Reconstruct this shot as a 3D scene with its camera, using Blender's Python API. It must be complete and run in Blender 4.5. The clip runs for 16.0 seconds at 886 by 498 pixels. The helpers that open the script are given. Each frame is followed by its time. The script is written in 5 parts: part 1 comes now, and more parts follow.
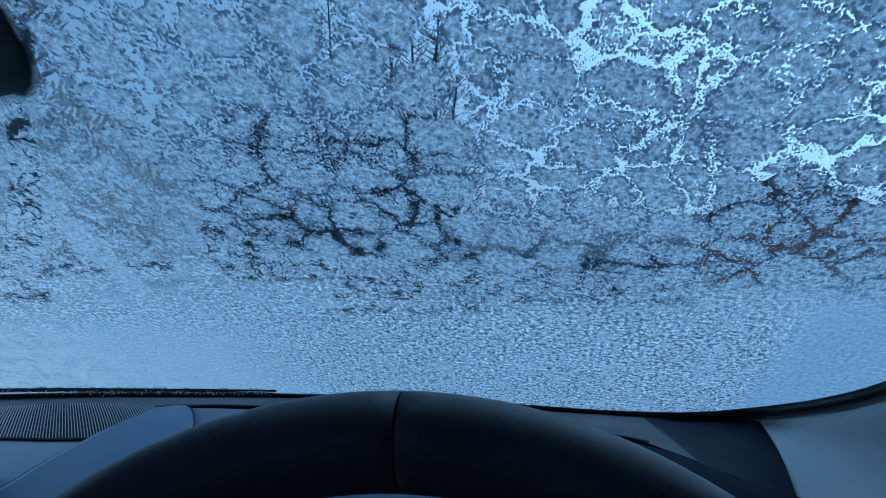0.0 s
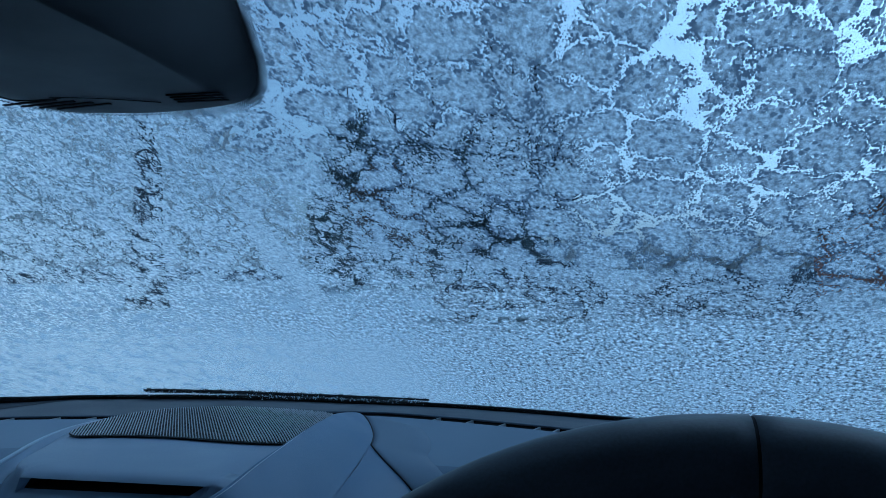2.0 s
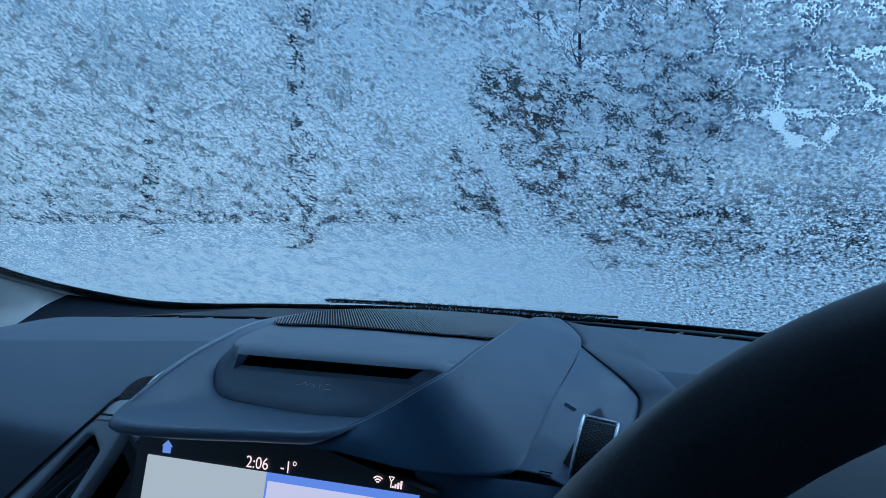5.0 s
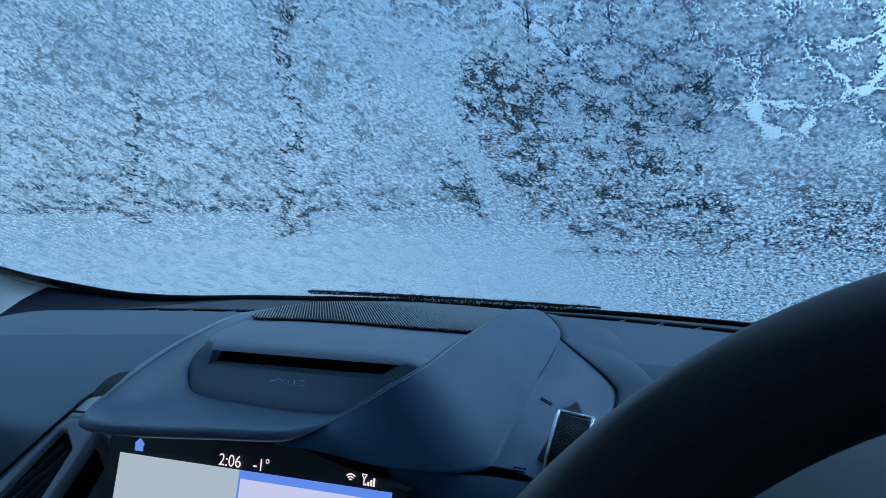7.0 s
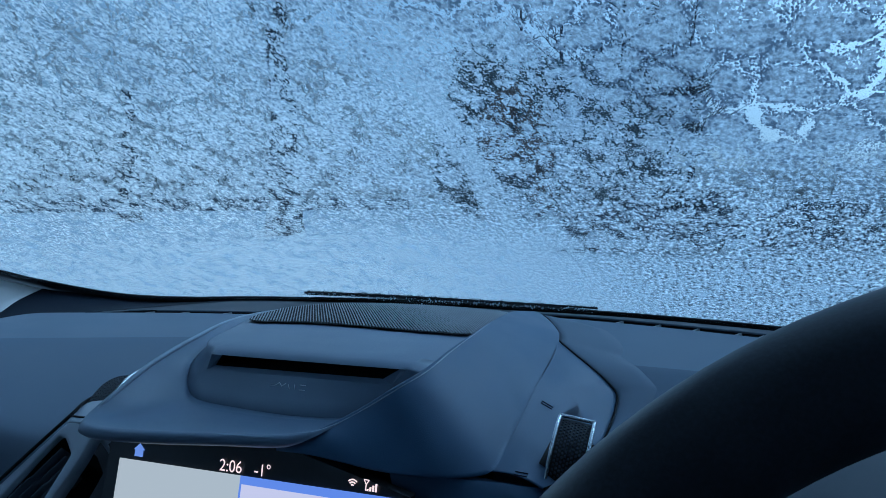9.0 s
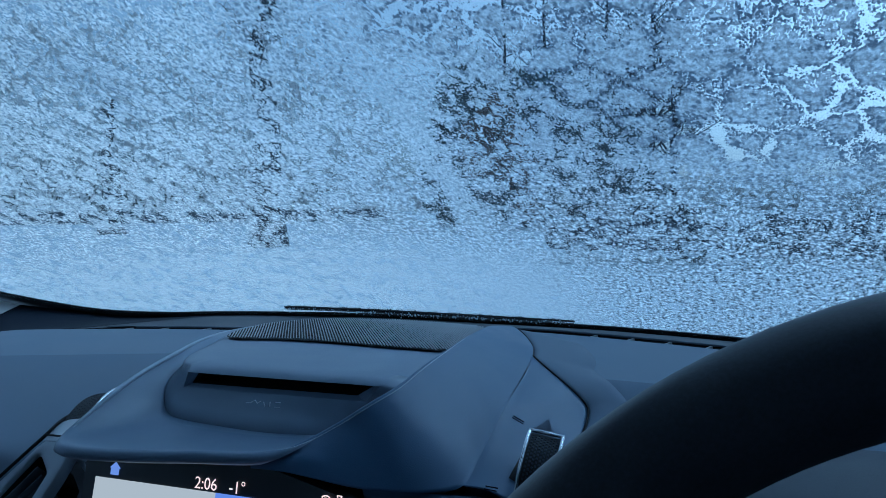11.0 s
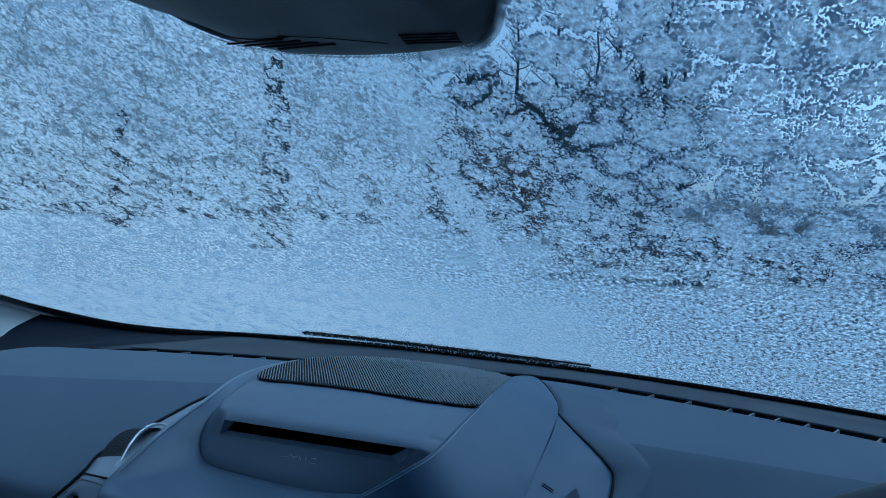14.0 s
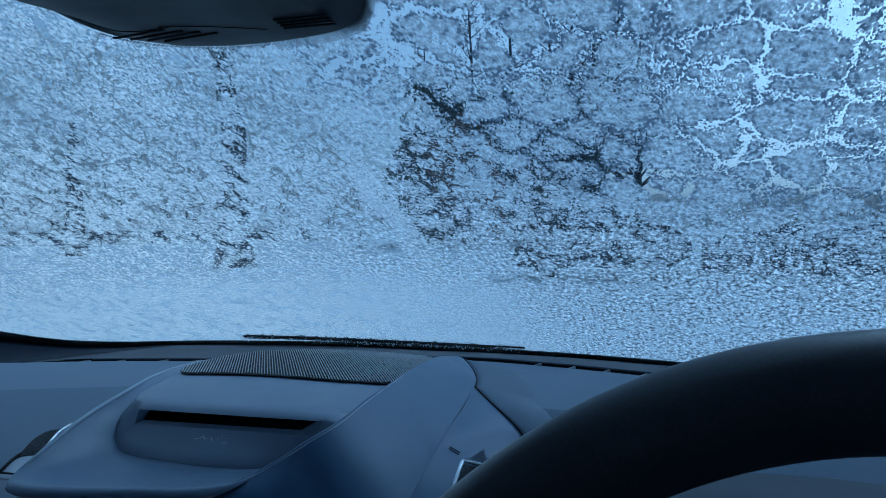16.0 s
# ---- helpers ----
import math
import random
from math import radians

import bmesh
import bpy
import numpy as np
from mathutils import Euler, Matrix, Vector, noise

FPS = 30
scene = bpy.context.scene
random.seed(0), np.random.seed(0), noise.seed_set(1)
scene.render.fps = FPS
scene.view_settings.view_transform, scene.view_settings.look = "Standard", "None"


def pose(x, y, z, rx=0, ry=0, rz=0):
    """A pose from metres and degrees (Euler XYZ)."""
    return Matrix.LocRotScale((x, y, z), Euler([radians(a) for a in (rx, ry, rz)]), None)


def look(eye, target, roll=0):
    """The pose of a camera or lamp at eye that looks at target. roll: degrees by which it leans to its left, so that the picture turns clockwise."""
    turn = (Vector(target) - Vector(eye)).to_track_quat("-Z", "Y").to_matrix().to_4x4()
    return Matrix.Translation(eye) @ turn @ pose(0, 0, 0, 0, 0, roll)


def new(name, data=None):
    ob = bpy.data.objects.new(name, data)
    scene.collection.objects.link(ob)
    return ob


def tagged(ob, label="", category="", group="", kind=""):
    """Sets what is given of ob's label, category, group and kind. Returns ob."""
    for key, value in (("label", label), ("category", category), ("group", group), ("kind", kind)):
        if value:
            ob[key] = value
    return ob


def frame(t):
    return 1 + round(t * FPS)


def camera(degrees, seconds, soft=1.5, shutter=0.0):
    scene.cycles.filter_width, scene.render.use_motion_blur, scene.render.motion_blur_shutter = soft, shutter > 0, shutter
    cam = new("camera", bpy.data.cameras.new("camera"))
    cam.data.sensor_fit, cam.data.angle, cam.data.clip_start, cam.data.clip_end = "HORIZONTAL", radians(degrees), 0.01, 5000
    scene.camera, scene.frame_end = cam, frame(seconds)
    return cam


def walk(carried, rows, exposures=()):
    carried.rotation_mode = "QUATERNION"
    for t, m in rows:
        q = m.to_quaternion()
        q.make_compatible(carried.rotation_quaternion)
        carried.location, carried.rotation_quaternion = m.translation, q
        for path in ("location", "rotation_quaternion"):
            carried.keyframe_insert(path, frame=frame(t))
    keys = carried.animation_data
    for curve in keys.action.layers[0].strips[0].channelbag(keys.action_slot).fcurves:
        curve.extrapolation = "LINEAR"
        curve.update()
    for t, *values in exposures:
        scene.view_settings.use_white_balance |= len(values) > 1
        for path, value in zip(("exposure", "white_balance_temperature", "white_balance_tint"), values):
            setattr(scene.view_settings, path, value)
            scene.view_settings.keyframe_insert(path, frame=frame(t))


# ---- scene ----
cam = camera(61.6, 16.0, soft=0.5)
PATH = [
    (0, (0.433, 0.081, 1.417), (0.183, 2.065, 1.424), -0.7),
    (0.5, (0.422, 0.082, 1.42), (0.148, 2.063, 1.438), -0.8),
    (1, (0.397, 0.082, 1.425), (0.081, 2.056, 1.455), -0.8),
    (1.5, (0.386, 0.082, 1.417), (-0.013, 2.042, 1.454), -0.6),
    (2, (0.356, 0.085, 1.417), (-0.153, 2.019, 1.452), -0.2),
    (2.5, (0.302, 0.084, 1.405), (-0.341, 1.978, 1.429), 0.5),
    (3, (0.268, 0.086, 1.396), (-0.498, 1.933, 1.398), 0.9),
    (3.5, (0.262, 0.086, 1.4), (-0.573, 1.903, 1.37), 0.8),
    (4, (0.276, 0.091, 1.394), (-0.59, 1.893, 1.333), 0.7),
    (4.5, (0.272, 0.088, 1.38), (-0.597, 1.887, 1.287), 0.4),
    (5, (0.286, 0.116, 1.371), (-0.578, 1.916, 1.256), 0.2),
    (7.5, (0.292, 0.124, 1.378), (-0.543, 1.936, 1.23), -0.0),
    (8, (0.286, 0.119, 1.393), (-0.549, 1.93, 1.249), -0.0),
    (8.5, (0.29, 0.124, 1.381), (-0.535, 1.94, 1.234), -0.1),
    (9, (0.288, 0.123, 1.378), (-0.534, 1.941, 1.226), -0.1),
    (11.5, (0.305, 0.115, 1.384), (-0.467, 1.956, 1.268), -0.3),
    (12, (0.31, 0.112, 1.382), (-0.452, 1.958, 1.268), -0.2),
    (12.5, (0.31, 0.11, 1.383), (-0.452, 1.956, 1.266), 0.5),
    (13, (0.3, 0.111, 1.393), (-0.471, 1.953, 1.279), 1.7),
    (13.5, (0.273, 0.096, 1.43), (-0.509, 1.933, 1.321), 2.6),
    (14, (0.279, 0.099, 1.421), (-0.514, 1.932, 1.32), 2.7),
    (14.5, (0.288, 0.1, 1.411), (-0.499, 1.936, 1.321), 2.0),
    (15, (0.309, 0.103, 1.405), (-0.458, 1.948, 1.322), 0.8),
    (15.5, (0.327, 0.099, 1.402), (-0.41, 1.956, 1.327), -0.1),
    (16, (0.329, 0.098, 1.4), (-0.379, 1.966, 1.326), -0.6),
]
EXPOSURES = [(0.0, -0.26, 3930, -4), (1.5, -0.25, 3960, -4), (2.5, -0.22, 4000, -4), (3.5, -0.2, 4020, -4), (5.0, -0.1, 4030, -4), (7.5, -0.06, 4030, -4), (9.0, -0.05, 4030, -4), (12.5, -0.08, 4030, -4), (13.7, -0.2, 4030, -4), (14.8, -0.18, 4030, -4), (16.0, -0.14, 4030, -4)]
walk(cam, [(t, look(eye, target, roll)) for t, eye, target, roll in PATH], EXPOSURES)

# ---- light: a bright hazy winter sky ----
SUN_EL, SUN_ROT = radians(42), radians(25)
world = bpy.data.worlds.new("winter_sky")
scene.world = world
world.use_nodes = True
wn = world.node_tree
wn.nodes.clear()
sky = wn.nodes.new("ShaderNodeTexSky")
sky.sky_type = "NISHITA"
sky.sun_disc = False
sky.sun_elevation, sky.sun_rotation = SUN_EL, SUN_ROT
sky.air_density, sky.dust_density, sky.ozone_density = 1.0, 4.0, 2.0
wbg = wn.nodes.new("ShaderNodeBackground")
wbg.inputs["Strength"].default_value = 0.098
wout = wn.nodes.new("ShaderNodeOutputWorld")
haze = wn.nodes.new("ShaderNodeHueSaturation")
haze.inputs["Saturation"].default_value = 0.3
wn.links.new(sky.outputs[0], haze.inputs["Color"])
wn.links.new(haze.outputs[0], wbg.inputs[0])
wn.links.new(wbg.outputs[0], wout.inputs[0])
sun_data = bpy.data.lights.new("sun", "SUN")
sun_data.energy, sun_data.angle, sun_data.color = 1.15, radians(50), (1.0, 0.97, 0.93)
sun = new("sun", sun_data)
sun.matrix_world = look((17, 36, 36), (0, 0, 0))


# ---- materials ----
def nodes_of(name):
    m = bpy.data.materials.new(name)
    m.use_nodes = True
    nt = m.node_tree
    nt.nodes.clear()
    return m, nt, nt.nodes.new("ShaderNodeOutputMaterial")


def add(nt, kind, **inputs):
    n = nt.nodes.new(kind)
    for key, value in inputs.items():
        n.inputs[key.replace("_", " ")].default_value = value
    return n


def noise_tex(nt, coord, scale, detail=3.0, rough=0.55, distort=0.0):
    n = add(nt, "ShaderNodeTexNoise", Scale=scale, Detail=detail, Roughness=rough, Distortion=distort)
    nt.links.new(coord, n.inputs["Vector"])
    return n.outputs["Fac"]


def math_node(nt, op, a, b=None, c=None, clamp=False):
    n = nt.nodes.new("ShaderNodeMath")
    n.operation, n.use_clamp = op, clamp
    for k, v in enumerate((a, b, c)):
        if v is None:
            continue
        if isinstance(v, (int, float)):
            n.inputs[k].default_value = v
        else:
            nt.links.new(v, n.inputs[k])
    return n.outputs[0]


def ramp(nt, fac, lo, hi, a=0.0, b=1.0, smooth=True):
    n = nt.nodes.new("ShaderNodeMapRange")
    n.interpolation_type = "SMOOTHSTEP" if smooth else "LINEAR"
    nt.links.new(fac, n.inputs["Value"])
    for key, v in (("From Min", lo), ("From Max", hi), ("To Min", a), ("To Max", b)):
        if isinstance(v, (int, float)):
            n.inputs[key].default_value = v
        else:
            nt.links.new(v, n.inputs[key])
    return n.outputs[0]


def mixed(nt, fac, a, b):
    n = nt.nodes.new("ShaderNodeMix")
    n.data_type = "RGBA"
    if isinstance(fac, (int, float)):
        n.inputs[0].default_value = fac
    else:
        nt.links.new(fac, n.inputs[0])
    for k, v in ((6, a), (7, b)):
        if isinstance(v, tuple):
            n.inputs[k].default_value = (*v, 1)
        else:
            nt.links.new(v, n.inputs[k])
    return n.outputs[2]


def surface(name, base, rough=0.6, metal=0.0, vary=0.15, grain=900.0, bump=0.15, depth=0.0004, blotch=9.0, spec=0.5, rand=0.0, uneven=0.07):
    """A solid surface with grain and larger blotches."""
    m, nt, out = nodes_of(name)
    co = nt.nodes.new("ShaderNodeTexCoord").outputs["Object"]
    p = add(nt, "ShaderNodeBsdfPrincipled", Metallic=metal, Roughness=rough)
    p.inputs["Specular IOR Level"].default_value = spec
    fine, coarse = noise_tex(nt, co, grain, 2.0), noise_tex(nt, co, blotch, 4.0)
    f = math_node(nt, "MULTIPLY_ADD", fine, 0.5, math_node(nt, "MULTIPLY", coarse, 0.5))
    if rand:
        info = nt.nodes.new("ShaderNodeObjectInfo")
        f = math_node(nt, "MULTIPLY_ADD", info.outputs["Random"], rand, f)
    col = mixed(nt, ramp(nt, f, 0.3, 0.7), tuple(c * (1 - vary) for c in base), tuple(min(1.0, c * (1 + vary)) for c in base))
    nt.links.new(col, p.inputs["Base Color"])
    nt.links.new(ramp(nt, coarse, 0.3, 0.7, rough - uneven, rough + uneven), p.inputs["Roughness"])
    b = add(nt, "ShaderNodeBump", Strength=bump, Distance=depth)
    nt.links.new(fine, b.inputs["Height"])
    nt.links.new(b.outputs[0], p.inputs["Normal"])
    nt.links.new(p.outputs[0], out.inputs[0])
    return m


def glow(name, color, strength):
    m, nt, out = nodes_of(name)
    e = add(nt, "ShaderNodeEmission", Color=(*color, 1), Strength=strength)
    nt.links.new(e.outputs[0], out.inputs[0])
    return m


def glass_material(name, tint=(0.93, 0.97, 0.97), rough=0.0):
    m, nt, out = nodes_of(name)
    tr = add(nt, "ShaderNodeBsdfTransparent", Color=(*tint, 1))
    gl = add(nt, "ShaderNodeBsdfGlossy", Roughness=rough)
    mx = add(nt, "ShaderNodeMixShader", Fac=0.04)
    nt.links.new(tr.outputs[0], mx.inputs[1])
    nt.links.new(gl.outputs[0], mx.inputs[2])
    nt.links.new(mx.outputs[0], out.inputs[0])
    return m


def frost_material():
    """Melting frost: crystals let light through softly; thawed gaps and veins are clear."""
    m, nt, out = nodes_of("frost")
    tc = nt.nodes.new("ShaderNodeTexCoord")
    mp = nt.nodes.new("ShaderNodeMapping")
    mp.inputs["Scale"].default_value = (1.0, 0.9, 0.0)
    nt.links.new(tc.outputs["Object"], mp.inputs["Vector"])
    co = mp.outputs[0]
    sx = nt.nodes.new("ShaderNodeSeparateXYZ")
    nt.links.new(tc.outputs["Object"], sx.inputs[0])
    x, y = sx.outputs[0], sx.outputs[1]
    # how far the thaw has gone: most towards the upper driver's side, least at the lower edge
    right = ramp(nt, x, -0.08, 0.26)
    up = ramp(nt, y, 0.90, 0.52)
    patch = noise_tex(nt, co, 7.0, 3.0)
    thaw = math_node(nt, "MULTIPLY", up, math_node(nt, "MULTIPLY_ADD", right, 0.7, 0.3))
    thaw = math_node(nt, "MULTIPLY_ADD", math_node(nt, "SUBTRACT", patch, 0.5), 1.0, thaw, clamp=True)
    # crystal grains, about three millimetres, give every edge its scalloped outline
    def cells(scale, feature, vec):
        vo = nt.nodes.new("ShaderNodeTexVoronoi")
        vo.feature = feature
        vo.inputs["Scale"].default_value = scale
        nt.links.new(vec, vo.inputs["Vector"])
        return vo.outputs["Distance"]

    def warped(amount, scale, stretch):
        warp = nt.nodes.new("ShaderNodeTexNoise")
        warp.inputs["Scale"].default_value, warp.inputs["Detail"].default_value = scale, 5.0
        nt.links.new(co, warp.inputs["Vector"])
        off = nt.nodes.new("ShaderNodeVectorMath")
        off.operation = "MULTIPLY_ADD"
        off.inputs[1].default_value, off.inputs[2].default_value = (amount, amount, 0.0), (-amount / 2, -amount / 2, 0.0)
        nt.links.new(warp.outputs["Color"], off.inputs[0])
        moved = nt.nodes.new("ShaderNodeVectorMath")
        nt.links.new(co, moved.inputs[0])
        nt.links.new(off.outputs[0], moved.inputs[1])
        wide = nt.nodes.new("ShaderNodeMapping")
        wide.inputs["Scale"].default_value = (stretch, 1.0, 1.0)
        nt.links.new(moved.outputs[0], wide.inputs["Vector"])
        return wide.outputs[0]

    grain = cells(430.0, "F1", warped(0.0025, 500.0, 1.0))
    fine = noise_tex(nt, co, 1100.0, 2.0, 0.6)
    ragged = math_node(nt, "MULTIPLY_ADD", noise_tex(nt, co, 900.0, 4.0, 0.7), 0.46, -0.23)
    region = noise_tex(nt, co, 15.0, 3.0, 0.6)
    blot = noise_tex(nt, co, 60.0, 4.0, 0.62, 0.4)
    patches = noise_tex(nt, co, 24.0, 3.0, 0.6)
    # round crystals some four millimetres across; they shrink towards the cracks and leave clear gaps with scalloped edges
    disc = nt.nodes.new("ShaderNodeTexVoronoi")
    disc.voronoi_dimensions = "2D"
    disc.inputs["Scale"].default_value = 500.0
    nt.links.new(warped(0.0016, 800.0, 1.35), disc.inputs["Vector"])
    # cracks at three scales: long veins high on the driver's side, islands over most of the pane, fine gaps between crystals
    rise = math_node(nt, "SUBTRACT", y, ramp(nt, x, 0.08, 0.26, 0.585, 0.71))
    vein_at = math_node(nt, "MULTIPLY", ramp(nt, math_node(nt, "MULTIPLY_ADD", region, 0.06, x), 0.045, 0.10), ramp(nt, rise, 0.035, -0.02))
    big_w = math_node(nt, "ADD", ramp(nt, vein_at, 0.0, 1.0, -0.15, 0.032), ramp(nt, region, 0.36, 0.66, -0.035, 0.03))
    big_w = math_node(nt, "ADD", big_w, ramp(nt, x, 0.38, 0.48, 0.0, -0.016))

    def thawed_at(cx, cy, reach, more):
        """Wider or narrower veins round one spot of the pane."""
        dx, dy = math_node(nt, "SUBTRACT", x, cx), math_node(nt, "SUBTRACT", y, cy)
        far = math_node(nt, "SQRT", math_node(nt, "ADD", math_node(nt, "MULTIPLY", dx, dx), math_node(nt, "MULTIPLY", dy, dy)))
        return math_node(nt, "MULTIPLY", ramp(nt, far, reach * 0.4, reach, more, 0.0), vein_at)

    big_w = math_node(nt, "ADD", big_w, math_node(nt, "ADD", thawed_at(0.10, 0.545, 0.08, 0.045), math_node(nt, "ADD", thawed_at(0.25, 0.675, 0.06, 0.02), thawed_at(0.265, 0.57, 0.085, -0.03))))
    big = math_node(nt, "SUBTRACT", cells(31.0, "DISTANCE_TO_EDGE", warped(0.024, 85.0, 0.8)), big_w)
    mid_at = math_node(nt, "MULTIPLY", math_node(nt, "MULTIPLY", ramp(nt, x, -0.06, 0.04), ramp(nt, x, 0.19, 0.27, 1.0, 0.0)), ramp(nt, y, 0.88, 0.8))
    isle_w = math_node(nt, "ADD", ramp(nt, patches, 0.36, 0.66, -0.10, 0.05), ramp(nt, y, 0.78, 0.62, -0.012, 0.018))
    isle = math_node(nt, "SUBTRACT", cells(50.0, "DISTANCE_TO_EDGE", warped(0.022, 95.0, 1.15)), math_node(nt, "MULTIPLY_ADD", mid_at, 0.016, math_node(nt, "MULTIPLY_ADD", vein_at, -0.065, isle_w)))
    fine_w = math_node(nt, "ADD", ramp(nt, blot, 0.34, 0.70, -0.26, 0.135), math_node(nt, "ADD", ramp(nt, region, 0.35, 0.65, -0.03, 0.03), ramp(nt, x, 0.0, -0.22, 0.0, 0.07)))
    small = math_node(nt, "SUBTRACT", cells(150.0, "DISTANCE_TO_EDGE", warped(0.008, 260.0, 1.15)), math_node(nt, "MULTIPLY_ADD", mid_at, 0.06, math_node(nt, "MULTIPLY_ADD", vein_at, -0.13, fine_w)))
    # a denser smooth streak runs down the middle, and the lower passenger side is smooth
    off = math_node(nt, "ABSOLUTE", math_node(nt, "SUBTRACT", math_node(nt, "MULTIPLY_ADD", region, 0.03, x), 0.051))
    streak_mid = math_node(nt, "MULTIPLY", ramp(nt, off, 0.003, 0.02, 0.6, 0.0), ramp(nt, y, 0.57, 0.66))
    smooth_low = math_node(nt, "MULTIPLY", ramp(nt, y, 0.82, 0.9), ramp(nt, math_node(nt, "MULTIPLY_ADD", region, 0.08, x), 0.1, 0.22, 1.0, 0.0))
    firm = math_node(nt, "MAXIMUM", streak_mid, smooth_low)
    depth = math_node(nt, "MINIMUM", math_node(nt, "MULTIPLY", big, 8.0), math_node(nt, "MINIMUM", math_node(nt, "MULTIPLY", isle, 3.6), math_node(nt, "MULTIPLY", small, 1.7)))
    depth = math_node(nt, "MULTIPLY_ADD", streak_mid, 0.5, depth)
    reach = math_node(nt, "ADD", math_node(nt, "ADD", depth, ragged), 0.25)
    clear = ramp(nt, math_node(nt, "MULTIPLY_ADD", disc.outputs["Distance"], 0.75, math_node(nt, "MULTIPLY", reach, -1.0)), 0.0, 0.03)
    one = nt.nodes.new("ShaderNodeSeparateColor")
    nt.links.new(disc.outputs["Color"], one.inputs[0])
    bead = math_node(nt, "MULTIPLY", ramp(nt, one.outputs[0], 0.45, 0.55), math_node(nt, "MULTIPLY", ramp(nt, big, 0.05, 0.13, 1.0, 0.0), vein_at))
    # crystal body: fine-grained, with dark wet clumps where the thaw has gone far
    wet = ramp(nt, thaw, 0.1, 0.7)
    dot = cells(200.0, "F1", warped(0.004, 260.0, 1.0))
    patchy = noise_tex(nt, co, 42.0, 3.0, 0.6)
    size = math_node(nt, "ADD", ramp(nt, patchy, 0.36, 0.64, 0.12, 0.38), ramp(nt, big, 0.0, 0.1, 0.1, 0.0))
    dark_dot = math_node(nt, "SUBTRACT", size, math_node(nt, "MULTIPLY_ADD", math_node(nt, "SUBTRACT", fine, 0.5), 0.35, dot))
    dark_dot = math_node(nt, "MAXIMUM", math_node(nt, "MULTIPLY", math_node(nt, "MULTIPLY", ramp(nt, dark_dot, 0.0, 0.05), ramp(nt, wet, 0.1, 0.5)), 0.9), bead)
    clump = noise_tex(nt, co, 340.0, 3.0, 0.62, 0.5)
    streak = ramp(nt, clump, 0.54, 0.575, 0.0, 0.95)
    # a smooth sheet of ice in the lower driver's corner
    plain = math_node(nt, "MULTIPLY", ramp(nt, math_node(nt, "MULTIPLY_ADD", region, 0.03, x), 0.655, 0.69), ramp(nt, y, 0.66, 0.76))
    rough = math_node(nt, "SUBTRACT", 1.0, math_node(nt, "MULTIPLY", math_node(nt, "MAXIMUM", plain, firm), 0.65))
    dense = math_node(nt, "MULTIPLY", math_node(nt, "MAXIMUM", dark_dot, math_node(nt, "MULTIPLY", streak, ramp(nt, wet, 0.2, 0.8, 1.0, 0.35))), rough)
    mottle = noise_tex(nt, co, 230.0, 4.0, 0.68)
    shade = math_node(nt, "ADD", ramp(nt, mottle, 0.38, 0.62, -0.42, 0.36), ramp(nt, grain, 0.1, 0.6, 0.12, -0.22))
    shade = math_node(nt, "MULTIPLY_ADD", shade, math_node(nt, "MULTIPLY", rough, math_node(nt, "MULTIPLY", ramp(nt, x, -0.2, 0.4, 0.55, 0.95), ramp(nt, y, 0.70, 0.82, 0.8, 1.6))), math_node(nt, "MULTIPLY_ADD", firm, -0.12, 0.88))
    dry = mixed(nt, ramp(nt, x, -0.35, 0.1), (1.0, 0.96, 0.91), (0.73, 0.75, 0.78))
    dry = mixed(nt, plain, mixed(nt, wet, dry, (0.5, 0.53, 0.58)), (0.48, 0.53, 0.61))
    scaled = nt.nodes.new("ShaderNodeVectorMath")
    scaled.operation = "SCALE"
    nt.links.new(dry, scaled.inputs[0])
    nt.links.new(shade, scaled.inputs["Scale"])
    tint = mixed(nt, dense, scaled.outputs[0], mixed(nt, wet, (0.2, 0.225, 0.27), (0.09, 0.105, 0.14)))
    # a thin veil stays in the gaps: melt water, plus haze painted over the view
    veil_left = ramp(nt, patchy, 0.35, 0.65, 0.97, 0.9)
    clear = math_node(nt, "MULTIPLY", math_node(nt, "MULTIPLY", clear, veil_left), math_node(nt, "SUBTRACT", 1.0, plain))
    lucent = nt.nodes.new("ShaderNodeBsdfTranslucent")
    nt.links.new(tint, lucent.inputs["Color"])
    diff = add(nt, "ShaderNodeBsdfDiffuse", Color=(0.8, 0.85, 0.9, 1))
    see = add(nt, "ShaderNodeBsdfTransparent", Color=(0.95, 0.97, 1.0, 1))
    body = add(nt, "ShaderNodeMixShader", Fac=0.08)
    nt.links.new(lucent.outputs[0], body.inputs[1])
    nt.links.new(diff.outputs[0], body.inputs[2])
    thin = nt.nodes.new("ShaderNodeMixShader")
    nt.links.new(math_node(nt, "MULTIPLY", ramp(nt, noise_tex(nt, co, 420.0, 2.0), 0.35, 0.65, 0.0, 0.11), math_node(nt, "SUBTRACT", 1.0, wet)), thin.inputs[0])
    nt.links.new(body.outputs[0], thin.inputs[1])
    nt.links.new(see.outputs[0], thin.inputs[2])
    b = add(nt, "ShaderNodeBump", Strength=0.6, Distance=0.001)
    nt.links.new(grain, b.inputs["Height"])
    nt.links.new(b.outputs[0], lucent.inputs["Normal"])
    nt.links.new(b.outputs[0], diff.inputs["Normal"])
    fin = nt.nodes.new("ShaderNodeMixShader")
    nt.links.new(clear, fin.inputs[0])
    nt.links.new(thin.outputs[0], fin.inputs[1])
    nt.links.new(see.outputs[0], fin.inputs[2])
    nt.links.new(fin.outputs[0], out.inputs[0])
    return m


